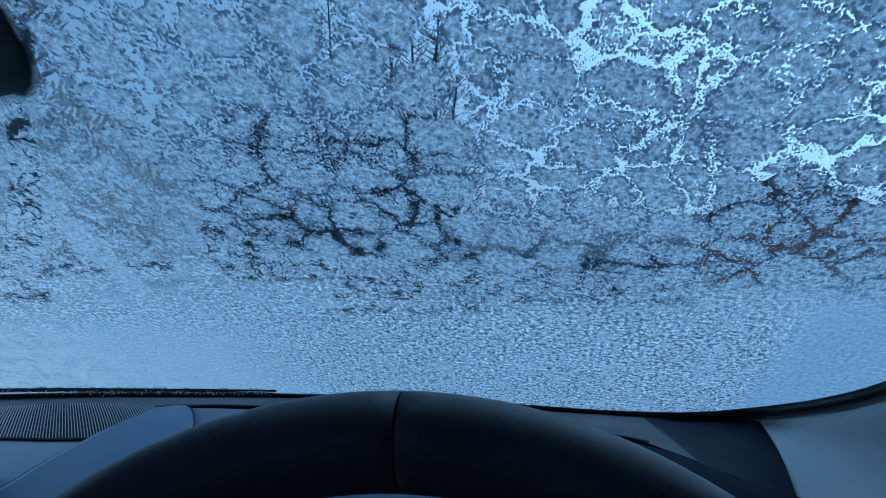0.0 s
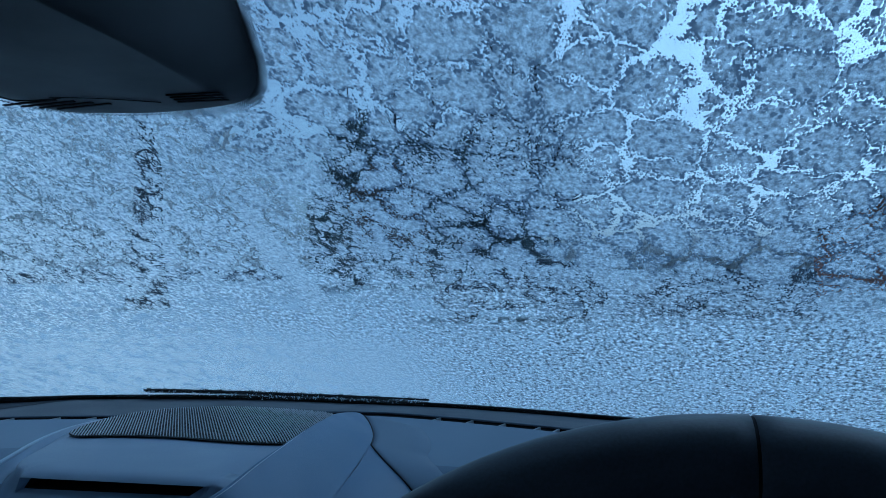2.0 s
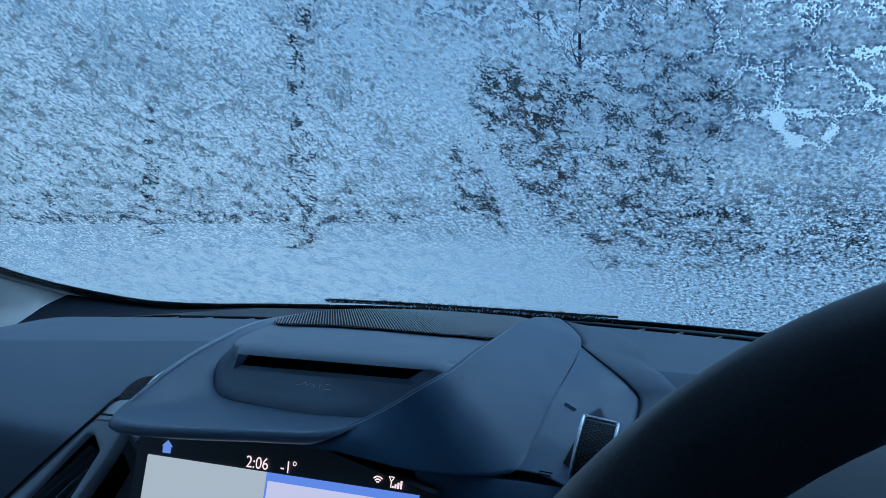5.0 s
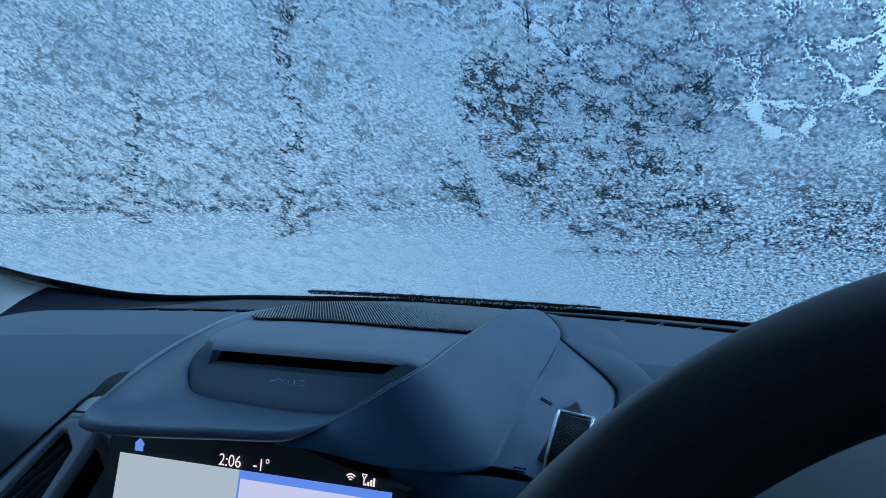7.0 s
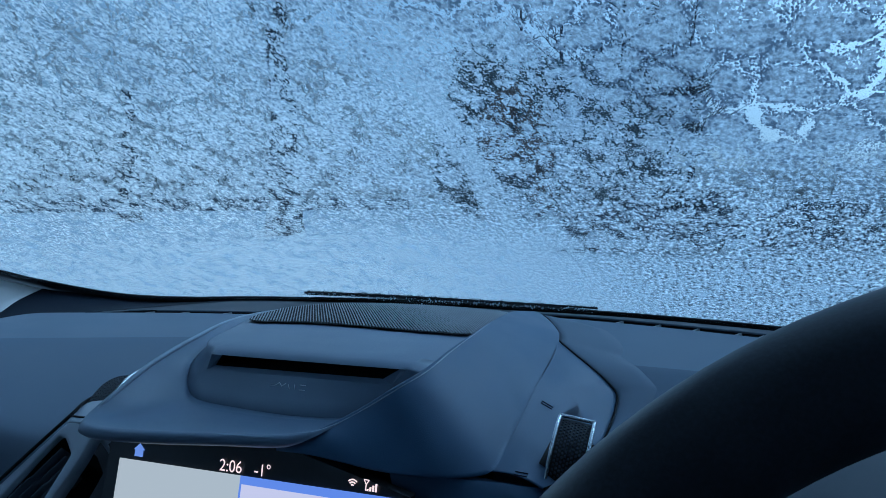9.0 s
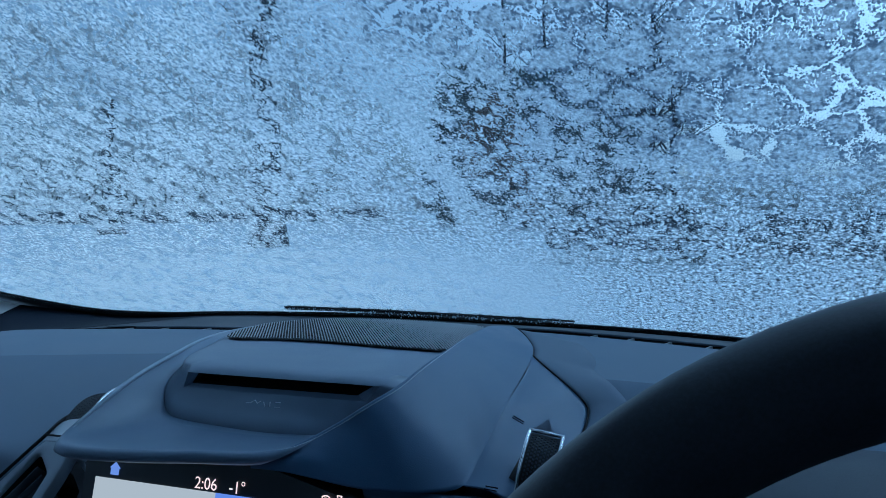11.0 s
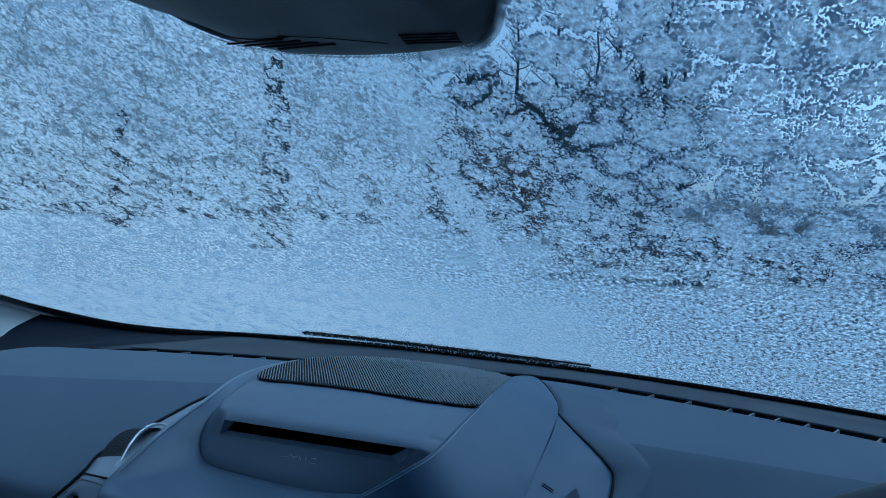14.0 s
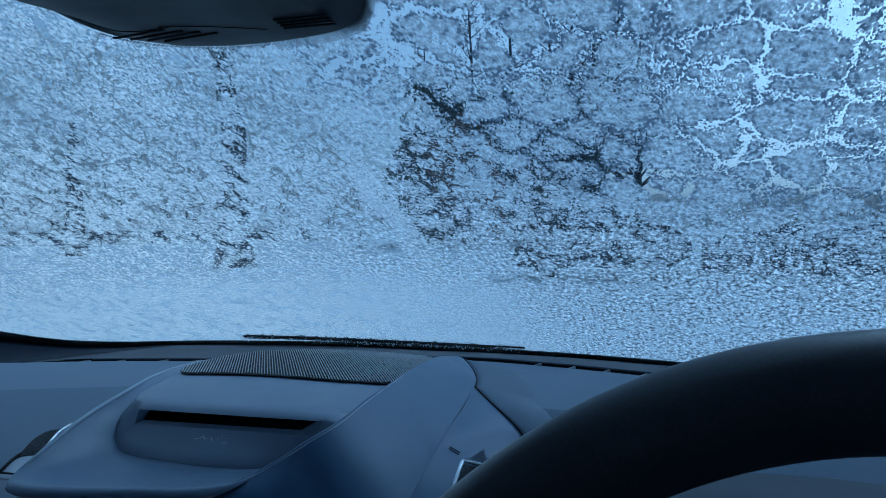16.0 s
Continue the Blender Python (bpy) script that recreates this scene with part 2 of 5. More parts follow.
BAND = surface("dash_band_grey", (0.175, 0.207, 0.27), 0.6, grain=1600, bump=0.12, vary=0.06, spec=0.3)
PAD = surface("dash_pad_grey", (0.14, 0.167, 0.225), 0.66, grain=1400, bump=0.25, vary=0.1, spec=0.3)
COWL = surface("dash_cowl_dark", (0.05, 0.056, 0.072), 0.7, grain=1400, bump=0.25)
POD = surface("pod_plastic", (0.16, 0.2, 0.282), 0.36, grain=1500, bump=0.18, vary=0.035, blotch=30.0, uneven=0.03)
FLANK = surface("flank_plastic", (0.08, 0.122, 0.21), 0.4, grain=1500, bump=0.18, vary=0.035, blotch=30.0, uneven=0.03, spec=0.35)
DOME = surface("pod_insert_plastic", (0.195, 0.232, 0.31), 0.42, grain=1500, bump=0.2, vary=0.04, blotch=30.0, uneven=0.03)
RIB = surface("grille_rib_plastic", (0.37, 0.385, 0.41), 0.5, grain=1500, bump=0.1)
RIMGLINT = surface("rim_glint_plastic", (0.33, 0.375, 0.45), 0.36, grain=900, bump=0.1, vary=0.2, blotch=40)
# dark corner trim and dial marks; also paints shade onto the pad end
SHADETRIM = surface("dark_trim_and_shade", (0.016, 0.02, 0.032), 0.85, grain=1400, bump=0.25, spec=0.12)
LIP = surface("slot_lip_plastic", (0.105, 0.125, 0.16), 0.5, grain=1400, bump=0.1, spec=0.4)
SLAT = surface("vent_slat_plastic", (0.1, 0.11, 0.13), 0.45, grain=1500, bump=0.1)
BLACK = surface("black_plastic", (0.012, 0.012, 0.014), 0.45, grain=1500, bump=0.1)
VOID = surface("dark_hollow", (0.006, 0.006, 0.007), 0.9, bump=0.0)
HOUSING = surface("housing_plastic", (0.0035, 0.004, 0.006), 0.55, grain=1500, bump=0.2)
LEATHER = surface("wheel_leather", (0.034, 0.038, 0.048), 0.45, grain=900, bump=0.12, depth=0.0003, vary=0.25)
PILLAR = surface("pillar_cloth_grey", (0.68, 0.68, 0.67), 0.9, grain=1800, bump=0.3, vary=0.06)
CABIN = surface("cabin_trim_grey", (0.24, 0.25, 0.27), 0.8, grain=900, bump=0.2)
LINER = surface("headliner_cloth", (0.78, 0.77, 0.74), 0.95, grain=1500, bump=0.3, vary=0.05)
CHROME = surface("satin_chrome", (0.75, 0.76, 0.78), 0.22, metal=1.0, grain=300, bump=0.02, vary=0.05)
SILVER = surface("silver_trim", (0.4, 0.43, 0.49), 0.4, metal=0.0, grain=1200, bump=0.08, vary=0.06)
FRIT = surface("frit_enamel", (0.008, 0.008, 0.009), 0.5, bump=0.0)
RUBBER = surface("wiper_rubber", (0.012, 0.012, 0.013), 0.7, bump=0.2)
ICE = surface("rime_ice", (0.5, 0.55, 0.62), 0.7, grain=500, bump=0.6, depth=0.001)
PRINT = surface("grey_print", (0.8, 0.82, 0.86), 0.5, bump=0.0)
GLASS = glass_material("windscreen_glass")
# side and rear panes are unseen; tints tuned to balance light on the dash
LEFTGLASS = glass_material("passenger_glass", (0.94, 0.96, 0.97))
SIDEGLASS = glass_material("driver_glass", (0.22, 0.24, 0.26))
REARGLASS = glass_material("rear_glass", (0.92, 0.95, 0.96))
FROST = frost_material()
PAINT = surface("car_paint_dark", (0.02, 0.025, 0.04), 0.3, bump=0.02, vary=0.1)
BODYPAINT = surface("car_paint_grey", (0.25, 0.26, 0.28), 0.35, bump=0.02, vary=0.05)
GROUND = surface("frosted_ground", (0.52, 0.55, 0.58), 0.85, grain=60, blotch=0.5, bump=0.4, depth=0.01, vary=0.14)
BARK = surface("bark", (0.014, 0.018, 0.026), 0.95, grain=40, blotch=3.0, bump=0.8, depth=0.02, vary=0.35)
LEAF = surface("evergreen_leaf", (0.034, 0.054, 0.06), 0.7, grain=3, blotch=0.6, bump=0.0, vary=0.5)
BROWNLEAF = surface("dead_brown_leaf", (0.1, 0.072, 0.058), 0.8, grain=3, blotch=0.6, bump=0.0, vary=0.4)
TWIG = surface("rimed_twigs", (0.2, 0.2, 0.2), 0.9, grain=3, blotch=0.4, bump=0.0, vary=0.3)
HEDGE = surface("hedge_twigs", (0.055, 0.065, 0.085), 0.9, grain=4, blotch=0.6, bump=0.0, vary=0.4)
# far trees: pale for rime and for distance haze put into the colour
FARWOOD = surface("far_rimed_hazed_wood", (0.64, 0.62, 0.6), 0.9, grain=1, blotch=0.15, bump=0.0, vary=0.25)
BRICK = surface("brick", (0.3, 0.15, 0.1), 0.85, grain=25, blotch=2.0, bump=0.4, depth=0.01, vary=0.25)
ROOF = surface("roof_tile", (0.06, 0.05, 0.05), 0.8, grain=20, blotch=1.5, bump=0.4, depth=0.01, vary=0.25)
WINDOWDARK = surface("window_glass_dark", (0.02, 0.025, 0.03), 0.1, bump=0.0)
WHITE = surface("white_frame", (0.7, 0.7, 0.7), 0.5, bump=0.05, vary=0.05)
TYRE = surface("tyre", (0.02, 0.02, 0.02), 0.85, bump=0.3)


# ---- mesh helpers ----
def mesh_of(name, bm, material, smooth=True):
    me = bpy.data.meshes.new(name)
    bmesh.ops.recalc_face_normals(bm, faces=bm.faces)
    bm.to_mesh(me)
    bm.free()
    for p in me.polygons:
        p.use_smooth = smooth
    me.materials.append(material)
    return me


def part(name, bm, material, parent=None, label="", smooth=True):
    ob = new(name, mesh_of(name, bm, material, smooth))
    if parent is not None:
        ob.parent = parent
    return tagged(ob, label)


def thing(name, label, category, at=(0, 0, 0), group="", kind=""):
    e = new(name)
    e.empty_display_size = 0.05
    e.location = at
    return tagged(e, label, category, group, kind)


def local(ob, parent):
    """Keep a part, built in world metres, where it is under a thing that stands elsewhere."""
    ob.matrix_parent_inverse = Matrix.Translation(parent.location).inverted()
    return ob


def sheet(rows, closed_u=False, closed_v=False, bm=None, skip=None):
    """A grid surface through rows of points."""
    bm = bm or bmesh.new()
    vs = [[bm.verts.new(p) for p in r] for r in rows]
    n, m = len(vs), len(vs[0])
    for i in range(n if closed_v else n - 1):
        for j in range(m if closed_u else m - 1):
            if skip and skip(i, j):
                continue
            q = (vs[i][j], vs[i][(j + 1) % m], vs[(i + 1) % n][(j + 1) % m], vs[(i + 1) % n][j])
            if len({id(v) for v in q}) == 4:
                bm.faces.new(q)
    return bm


def thick(bm, d):
    """Give a sheet a thickness."""
    bmesh.ops.recalc_face_normals(bm, faces=bm.faces)
    bmesh.ops.solidify(bm, geom=bm.faces[:], thickness=d)
    return bm


def box(a, b, bevel=0.0, segs=2, bm=None):
    bm = bm or bmesh.new()
    c = [(p + q) / 2 for p, q in zip(a, b)]
    s = [abs(q - p) for p, q in zip(a, b)]
    r = bmesh.ops.create_cube(bm, size=1.0, matrix=Matrix.LocRotScale(c, None, s))
    if bevel:
        es = {e for v in r["verts"] for e in v.link_edges}
        bmesh.ops.bevel(bm, geom=list(es), offset=bevel, segments=segs, affect="EDGES", profile=0.5)
    return bm


def curve_at(pts, s):
    """A smooth curve through points, at s in 0..1."""
    n = len(pts) - 1
    t = min(max(s, 0.0), 1.0) * n
    i = min(int(t), n - 1)
    t -= i
    p = [Vector(pts[min(max(k, 0), n)]) for k in (i - 1, i, i + 1, i + 2)]
    return 0.5 * (2 * p[1] + (p[2] - p[0]) * t + (2 * p[0] - 5 * p[1] + 4 * p[2] - p[3]) * t * t + (3 * p[1] - p[0] - 3 * p[2] + p[3]) * t ** 3)


def tube(pts, radius, sides=10, bm=None, cap=True):
    """A round bar along points; radius may be a list."""
    bm = bm or bmesh.new()
    rings = []
    for i, p in enumerate(pts):
        d = (Vector(pts[min(i + 1, len(pts) - 1)]) - Vector(pts[max(i - 1, 0)])).normalized()
        u = d.orthogonal().normalized()
        if abs(d.z) < 0.9:
            u = d.cross(Vector((0, 0, 1))).normalized()
        w = d.cross(u)
        r = radius[i] if isinstance(radius, (list, tuple)) else radius
        rings.append([bm.verts.new(Vector(p) + r * (math.cos(a) * u + math.sin(a) * w)) for a in (2 * math.pi * k / sides for k in range(sides))])
    for a, b in zip(rings, rings[1:]):
        for k in range(sides):
            bm.faces.new((a[k], a[(k + 1) % sides], b[(k + 1) % sides], b[k]))
    if cap:
        bm.faces.new(rings[0])
        bm.faces.new(rings[-1])
    return bm


def interp(x, table):
    if x <= table[0][0]:
        return table[0][1]
    for (a, p), (b, q) in zip(table, table[1:]):
        if x <= b:
            return p + (q - p) * (x - a) / (b - a)
    return table[-1][1]


def step(x, a, b):
    t = min(max((x - a) / (b - a), 0.0), 1.0)
    return t * t * (3 - 2 * t)


# ---- windscreen ----
MID = -0.026
EDGE = [(0.0, 1.032), (0.3, 1.022), (0.5, 1.009), (0.56, 1.0), (0.62, 0.984), (0.66, 0.964), (0.70, 0.935), (0.74, 0.9), (0.77, 0.862), (0.79, 0.82), (0.80, 0.78)]


def glass_z(x, y):
    return 1.4177 - 0.5652 * (y - 0.7) - 0.0966 * x * x


def on_glass(x, y, lift=0.0):
    """A point of the windscreen, lifted outwards."""
    n = Vector((0.19 * x, 0.5652, 1.0)).normalized()
    return Vector((x, y, glass_z(x, y))) + lift * n


def screen_grid(lift, nu=80, nv=48, grow=0.0, top=0.3):
    rows = []
    for j in range(nv + 1):
        v = j / nv
        row = []
        for i in range(nu + 1):
            u = -1 + 2 * i / nu
            u = math.copysign(1 - (1 - abs(u)) ** 1.35, u)
            yb = interp(abs(u) * 0.8, EDGE) + grow
            yy = yb + (top - yb) * v
            row.append(on_glass(MID + u * (0.8 - 0.02 * v), yy, lift))
        rows.append(row)
    return rows


windscreen = thing("windscreen", "raked laminated windscreen covered in melting frost", "windscreen", (0, 1.0, 1.23), kind="structure")
pane = local(part("pane", thick(sheet(screen_grid(0.0)), 0.005), GLASS, windscreen), windscreen)
pane.visible_shadow = False
# black enamel border
rim = screen_grid(0.0)
loop = [r[0] for r in rim[::-1]] + rim[0][1:] + [r[-1] for r in rim[1:]]
outer, inner, sides = [], [], []
for k, p in enumerate(loop):
    d = (loop[min(k + 1, len(loop) - 1)] - loop[max(k - 1, 0)]).normalized()
    n = Vector((0.19 * p.x, 0.5652, 1.0)).normalized()
    side = n.cross(d).normalized()
    if side.dot(Vector((MID, 0.6, 1.5)) - p) > 0:
        side = -side
    sides.append(side)
    inner.append(p - side * 0.002 - n * 0.0015)
    outer.append(p + side * 0.065 - n * 0.0015)
local(part("enamel_border", thick(sheet([inner, outer]), -0.002), FRIT, windscreen, "black enamel border"), windscreen)
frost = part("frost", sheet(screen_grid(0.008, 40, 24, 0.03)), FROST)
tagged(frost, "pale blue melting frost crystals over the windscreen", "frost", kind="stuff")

# ---- dashboard ----
def slot_y(x):
    return 0.832 - 0.43 * x * x + (0.018 - 0.07 * x * x) * step(-x, 0.0, 0.2)


def crease_y(x):
    """Where the smooth upper band of the dashboard meets its grained pad."""
    return 0.68 if x > 0 else 0.708 - 0.485 * max(abs(x) - 0.25, -0.1)


def dash_z(x, y):
    """Height of the padded dashboard top."""
    zs = 1.2365 + 0.0185 * step(x, -0.25, 0.12)
    ys = slot_y(x)
    crease = crease_y(x)
    if y >= crease:
        z = zs - 0.006 * (ys - y) / max(ys - crease, 0.05)
    elif x > 0:
        z = zs - 0.006 - (0.13 + 0.13 * (1 - step(x, 0.19, 0.3))) * (crease - y) * step(y, crease, crease - 0.03) - 0.25 * max(0, 0.6 - y) ** 2
    else:
        z = zs - 0.006 - 0.075 * max(crease - y - 0.004, 0.0)
    return z - 0.05 * step(abs(x), 0.5, 0.72)


dash = thing("dashboard", "dark grey soft-touch plastic dashboard under the windscreen", "dashboard", (0, 0.7, 1.1))
XS = [-0.82 + 1.62 * i / 108 for i in range(109)]
rows = []


def pad_y(x, f):
    y0 = 0.468 - 0.04 * step(x, 0.0, 0.1)
    yc = crease_y(x)
    return y0 + (yc - y0) * f / 0.75 if f <= 0.75 else yc + (slot_y(x) - yc) * (f - 0.75) / 0.25


for k in range(25):
    rows.append([(x, pad_y(x, k / 24), dash_z(x, pad_y(x, k / 24))) for x in XS])
skirt = [[(x, pad_y(x, 0) - dy, dash_z(x, pad_y(x, 0)) - dz) for x in XS] for dy, dz in ((0.008, 0.004), (0.012, 0.014), (0.013, 0.06), (0.0, 0.35))]


def pad_cut(i, j):
    """The pad leaves room for the centre console and the instruments."""
    x = (XS[j] + XS[j + 1]) / 2
    return i < 11 and -0.165 < x < 0.21


# from this column on, the pad is painted dark for the shade there
SHADE_J = 86
local(part("top_pad", sheet([r[:SHADE_J + 1] for r in skirt[::-1] + rows[:19]], skip=pad_cut), PAD, dash, "dark grey grained dashboard pad"), dash)
local(part("top_band", sheet([r[:SHADE_J + 1] for r in rows[18:]]), BAND, dash, "smooth grey upper band"), dash)
local(part("shaded_end", sheet([r[SHADE_J:] for r in skirt[::-1] + rows]), SHADETRIM, dash, "dash end beside the pillar, darkened as shade"), dash)
# demister slot: a trough with dividers, and the cowl between it and the glass
GAP = 0.018
trough = [[], [], [], []]
cowl = [[], [], [], [], []]
XC = [-0.46 + 1.02 * i / 90 for i in range(91)]
for x in XC:
    ys, z = slot_y(x), dash_z(x, slot_y(x))
    wide = GAP * (1 - step(abs(x), 0.39 if x < 0 else 0.50, 0.44 if x < 0 else 0.545)) + 0.0006
    for r, p in zip(trough, ((ys, z), (ys + 0.001, z - 0.03), (ys + wide - 0.001, z - 0.03), (ys + wide, z + 0.0005))):
        r.append((x, *p))
    yg = interp(abs(x - MID), EDGE) + 0.010
    zg = glass_z(x, yg) - 0.0008
    for r, f in zip(cowl, (0.0, 0.06, 0.4, 0.8, 1.0)):
        r.append((x, ys + wide + f * (yg - ys - wide), z + f * (zg - z)))
local(part("demister_slot", sheet(trough), VOID, dash, "dark demister slot"), dash)
local(part("cowl", sheet(cowl), COWL, dash, "dark grey cowl trim along the glass"), dash)
lip_line = [(x, slot_y(x) + GAP + 0.0012, dash_z(x, slot_y(x)) - 0.0004) for x in XC if -0.43 < x < 0.53]
local(part("slot_lip", tube(lip_line, 0.0012, 8), LIP, dash, "rounded grey slot edge"), dash)
rib_bm = box((-0.0009, -0.001, -0.014), (0.0009, GAP + 0.001, 0.0))
rib_me = mesh_of("divider", rib_bm, RIB, False)
xs = [-0.40, -0.36, -0.31, -0.27, -0.23, -0.19, 0.148, 0.184, 0.219, 0.255, 0.274, 0.295, 0.318, 0.34, 0.37, 0.40, 0.44, 0.48]
for x in xs:
    o = new("divider", rib_me)
    o.parent = dash
    o.matrix_parent_inverse = Matrix.Translation(dash.location).inverted()
    o.matrix_basis = pose(x, slot_y(x), dash_z(x, slot_y(x)) - 0.001, 0, 0, -18)
# dark corner gussets between the pad and the glass
def foot_point(s, f):
    """The curve along which the pillar trim meets the dashboard corner."""
    if s < 0:
        return curve_at([(-0.772, 0.926, 1.227), (-0.762, 0.875, 1.214), (-0.742, 0.83, 1.197), (-0.73, 0.74, 1.15), (-0.72, 0.62, 1.08)], f)
    p = curve_at([(0.683, 0.965, 1.218), (0.674, 0.885, 1.2145), (0.666, 0.813, 1.2), (0.658, 0.72, 1.155), (0.65, 0.6, 1.08)], f)
    return Vector((p.x, p.y, p.z))


for s, start in ((-1, -0.452), (1, 0.556)):
    g = []
    for a in range(17):
        f = a / 16
        foot = [foot_point(s, 0.85 * k / 12) for k in range(13)]
        x0 = start + (foot[-1].x - start) * f
        xg = start + (foot[0].x - start) * f
        yl = slot_y(x0) + 0.001 - 0.012 * step(f, 0, 0.1)
        lo = Vector((x0, yl, dash_z(x0, min(yl, slot_y(x0))) - 0.003 * step(f, 0, 0.1)))
        yg = interp(abs(xg - MID), EDGE) + 0.010 + 0.012 * f * f
        hi = Vector((xg, yg, glass_z(xg, yg) - 0.0008 - 0.003 * step(f, 0, 0.4)))
        tuck = hi.lerp(foot[0], step(f, 0.55, 1.0)) + Vector((0, 0.03, -0.0195))
        row = [tuck]
        for k in range(13):
            q = hi.lerp(lo, k / 12) + Vector((0, 0, 0.001 * math.sin(math.pi * k / 12) * step(f, 0, 0.3) + 0.0006))
            row.append(q.lerp(foot[k], step(f, 0.55, 1.0)))
        g.append(row)
    local(part("corner_gusset", sheet(g), SHADETRIM, dash, "dark grey corner trim"), dash)

# ---- centre pod ----
pod = thing("centre_pod", "grey plastic centre pod with a cowl over the screen", "dashboard pod", (0, 0.6, 1.2))
# the raised rim, from the back round the passenger side and the front lip, up the driver side
RIM = [(0.070, 0.800, 1.257), (0.02, 0.818, 1.2555), (-0.04, 0.820, 1.2555), (-0.10, 0.803, 1.256), (-0.132, 0.770, 1.2605), (-0.144, 0.715, 1.2655), (-0.139, 0.652, 1.2697), (-0.119, 0.593, 1.2735),
       (-0.0935, 0.535, 1.275), (-0.083, 0.497, 1.272), (-0.078, 0.4675, 1.266), (-0.0745, 0.442, 1.2575), (-0.0715, 0.423, 1.2505), (-0.058, 0.412, 1.2487), (-0.02, 0.417, 1.2492), (0.02, 0.429, 1.2498),
       (0.047, 0.437, 1.250), (0.059, 0.445, 1.2503), (0.066, 0.451, 1.251), (0.0725, 0.464, 1.253), (0.084, 0.475, 1.260), (0.097, 0.483, 1.269), (0.105, 0.504, 1.275)]
# the foot of the insert, station for station
INNER = [(0.066, 0.788, 1.2605), (0.02, 0.806, 1.2595), (-0.04, 0.809, 1.2595), (-0.097, 0.793, 1.2605), (-0.125, 0.765, 1.2635), (-0.136, 0.713, 1.267), (-0.131, 0.655, 1.2695), (-0.112, 0.597, 1.270),
         (-0.091, 0.543, 1.267), (-0.075, 0.507, 1.261), (-0.066, 0.4945, 1.252), (-0.056, 0.488, 1.2465), (-0.044, 0.4865, 1.2445), (-0.027, 0.487, 1.2435), (0.0, 0.487, 1.243), (0.02, 0.4875, 1.243),
         (0.038, 0.491, 1.243), (0.052, 0.4955, 1.243), (0.064, 0.500, 1.243), (0.075, 0.504, 1.243), (0.087, 0.508, 1.243), (0.098, 0.512, 1.2445), (0.106, 0.516, 1.248)]
CREST = RIM[16:] + [(0.102, 0.5485, 1.2785), (0.096, 0.599, 1.279), (0.088, 0.656, 1.278), (0.0765, 0.7355, 1.273), (0.0745, 0.766, 1.2695), (0.0785, 0.781, 1.2675)]
# the lower edge of the upper flank panel: along the screen, up a soft crease, round the back
CREASE = [(0.047, 0.4395, 1.2405), (0.066, 0.443, 1.2398), (0.083, 0.447, 1.237), (0.1, 0.451, 1.234), (0.118, 0.456, 1.2322), (0.141, 0.464, 1.2318), (0.155, 0.479, 1.2325), (0.155, 0.505, 1.240),
          (0.154, 0.531, 1.247), (0.150, 0.57, 1.254), (0.134, 0.683, 1.262), (0.1157, 0.735, 1.264), (0.092, 0.777, 1.266)]
SHUT = [(0.134, 0.683, 1.262), (0.1425, 0.671, 1.2605), (0.157, 0.6535, 1.257), (0.171, 0.640, 1.2525), (0.183, 0.632, 1.246), (0.190, 0.626, 1.240), (0.193, 0.605, 1.235), (0.195, 0.57, 1.231), (0.196, 0.53, 1.228), (0.189, 0.503, 1.226), (0.1807, 0.485, 1.225)]
BEND = [(0.134, 0.683, 1.262), (0.139, 0.657, 1.2607), (0.1435, 0.63, 1.259), (0.147, 0.60, 1.257), (0.150, 0.57, 1.254), (0.152, 0.55, 1.2508), (0.154, 0.531, 1.247), (0.155, 0.515, 1.243), (0.155, 0.505, 1.240), (0.155, 0.49, 1.2355), (0.155, 0.479, 1.2325)]
CREST_X = sorted((p[1], p[0]) for p in CREST[6:12])
UP = Vector((0, 0, 1))


def top_z(x, y):
    """Height of the insert's crowned top."""
    z = interp(y, [(0.5, 1.2745), (0.54, 1.2745), (0.58, 1.2737), (0.62, 1.2722), (0.66, 1.2705), (0.71, 1.268), (0.76, 1.265), (0.80, 1.2615), (0.82, 1.259)])
    right = interp(y, CREST_X)
    return z - (0.006 - 0.004 * step(y, 0.53, 0.68)) * step(x, right - 0.035, right) - 0.0012 * step(-x, 0.05, 0.12)


shell = []
NS = 110
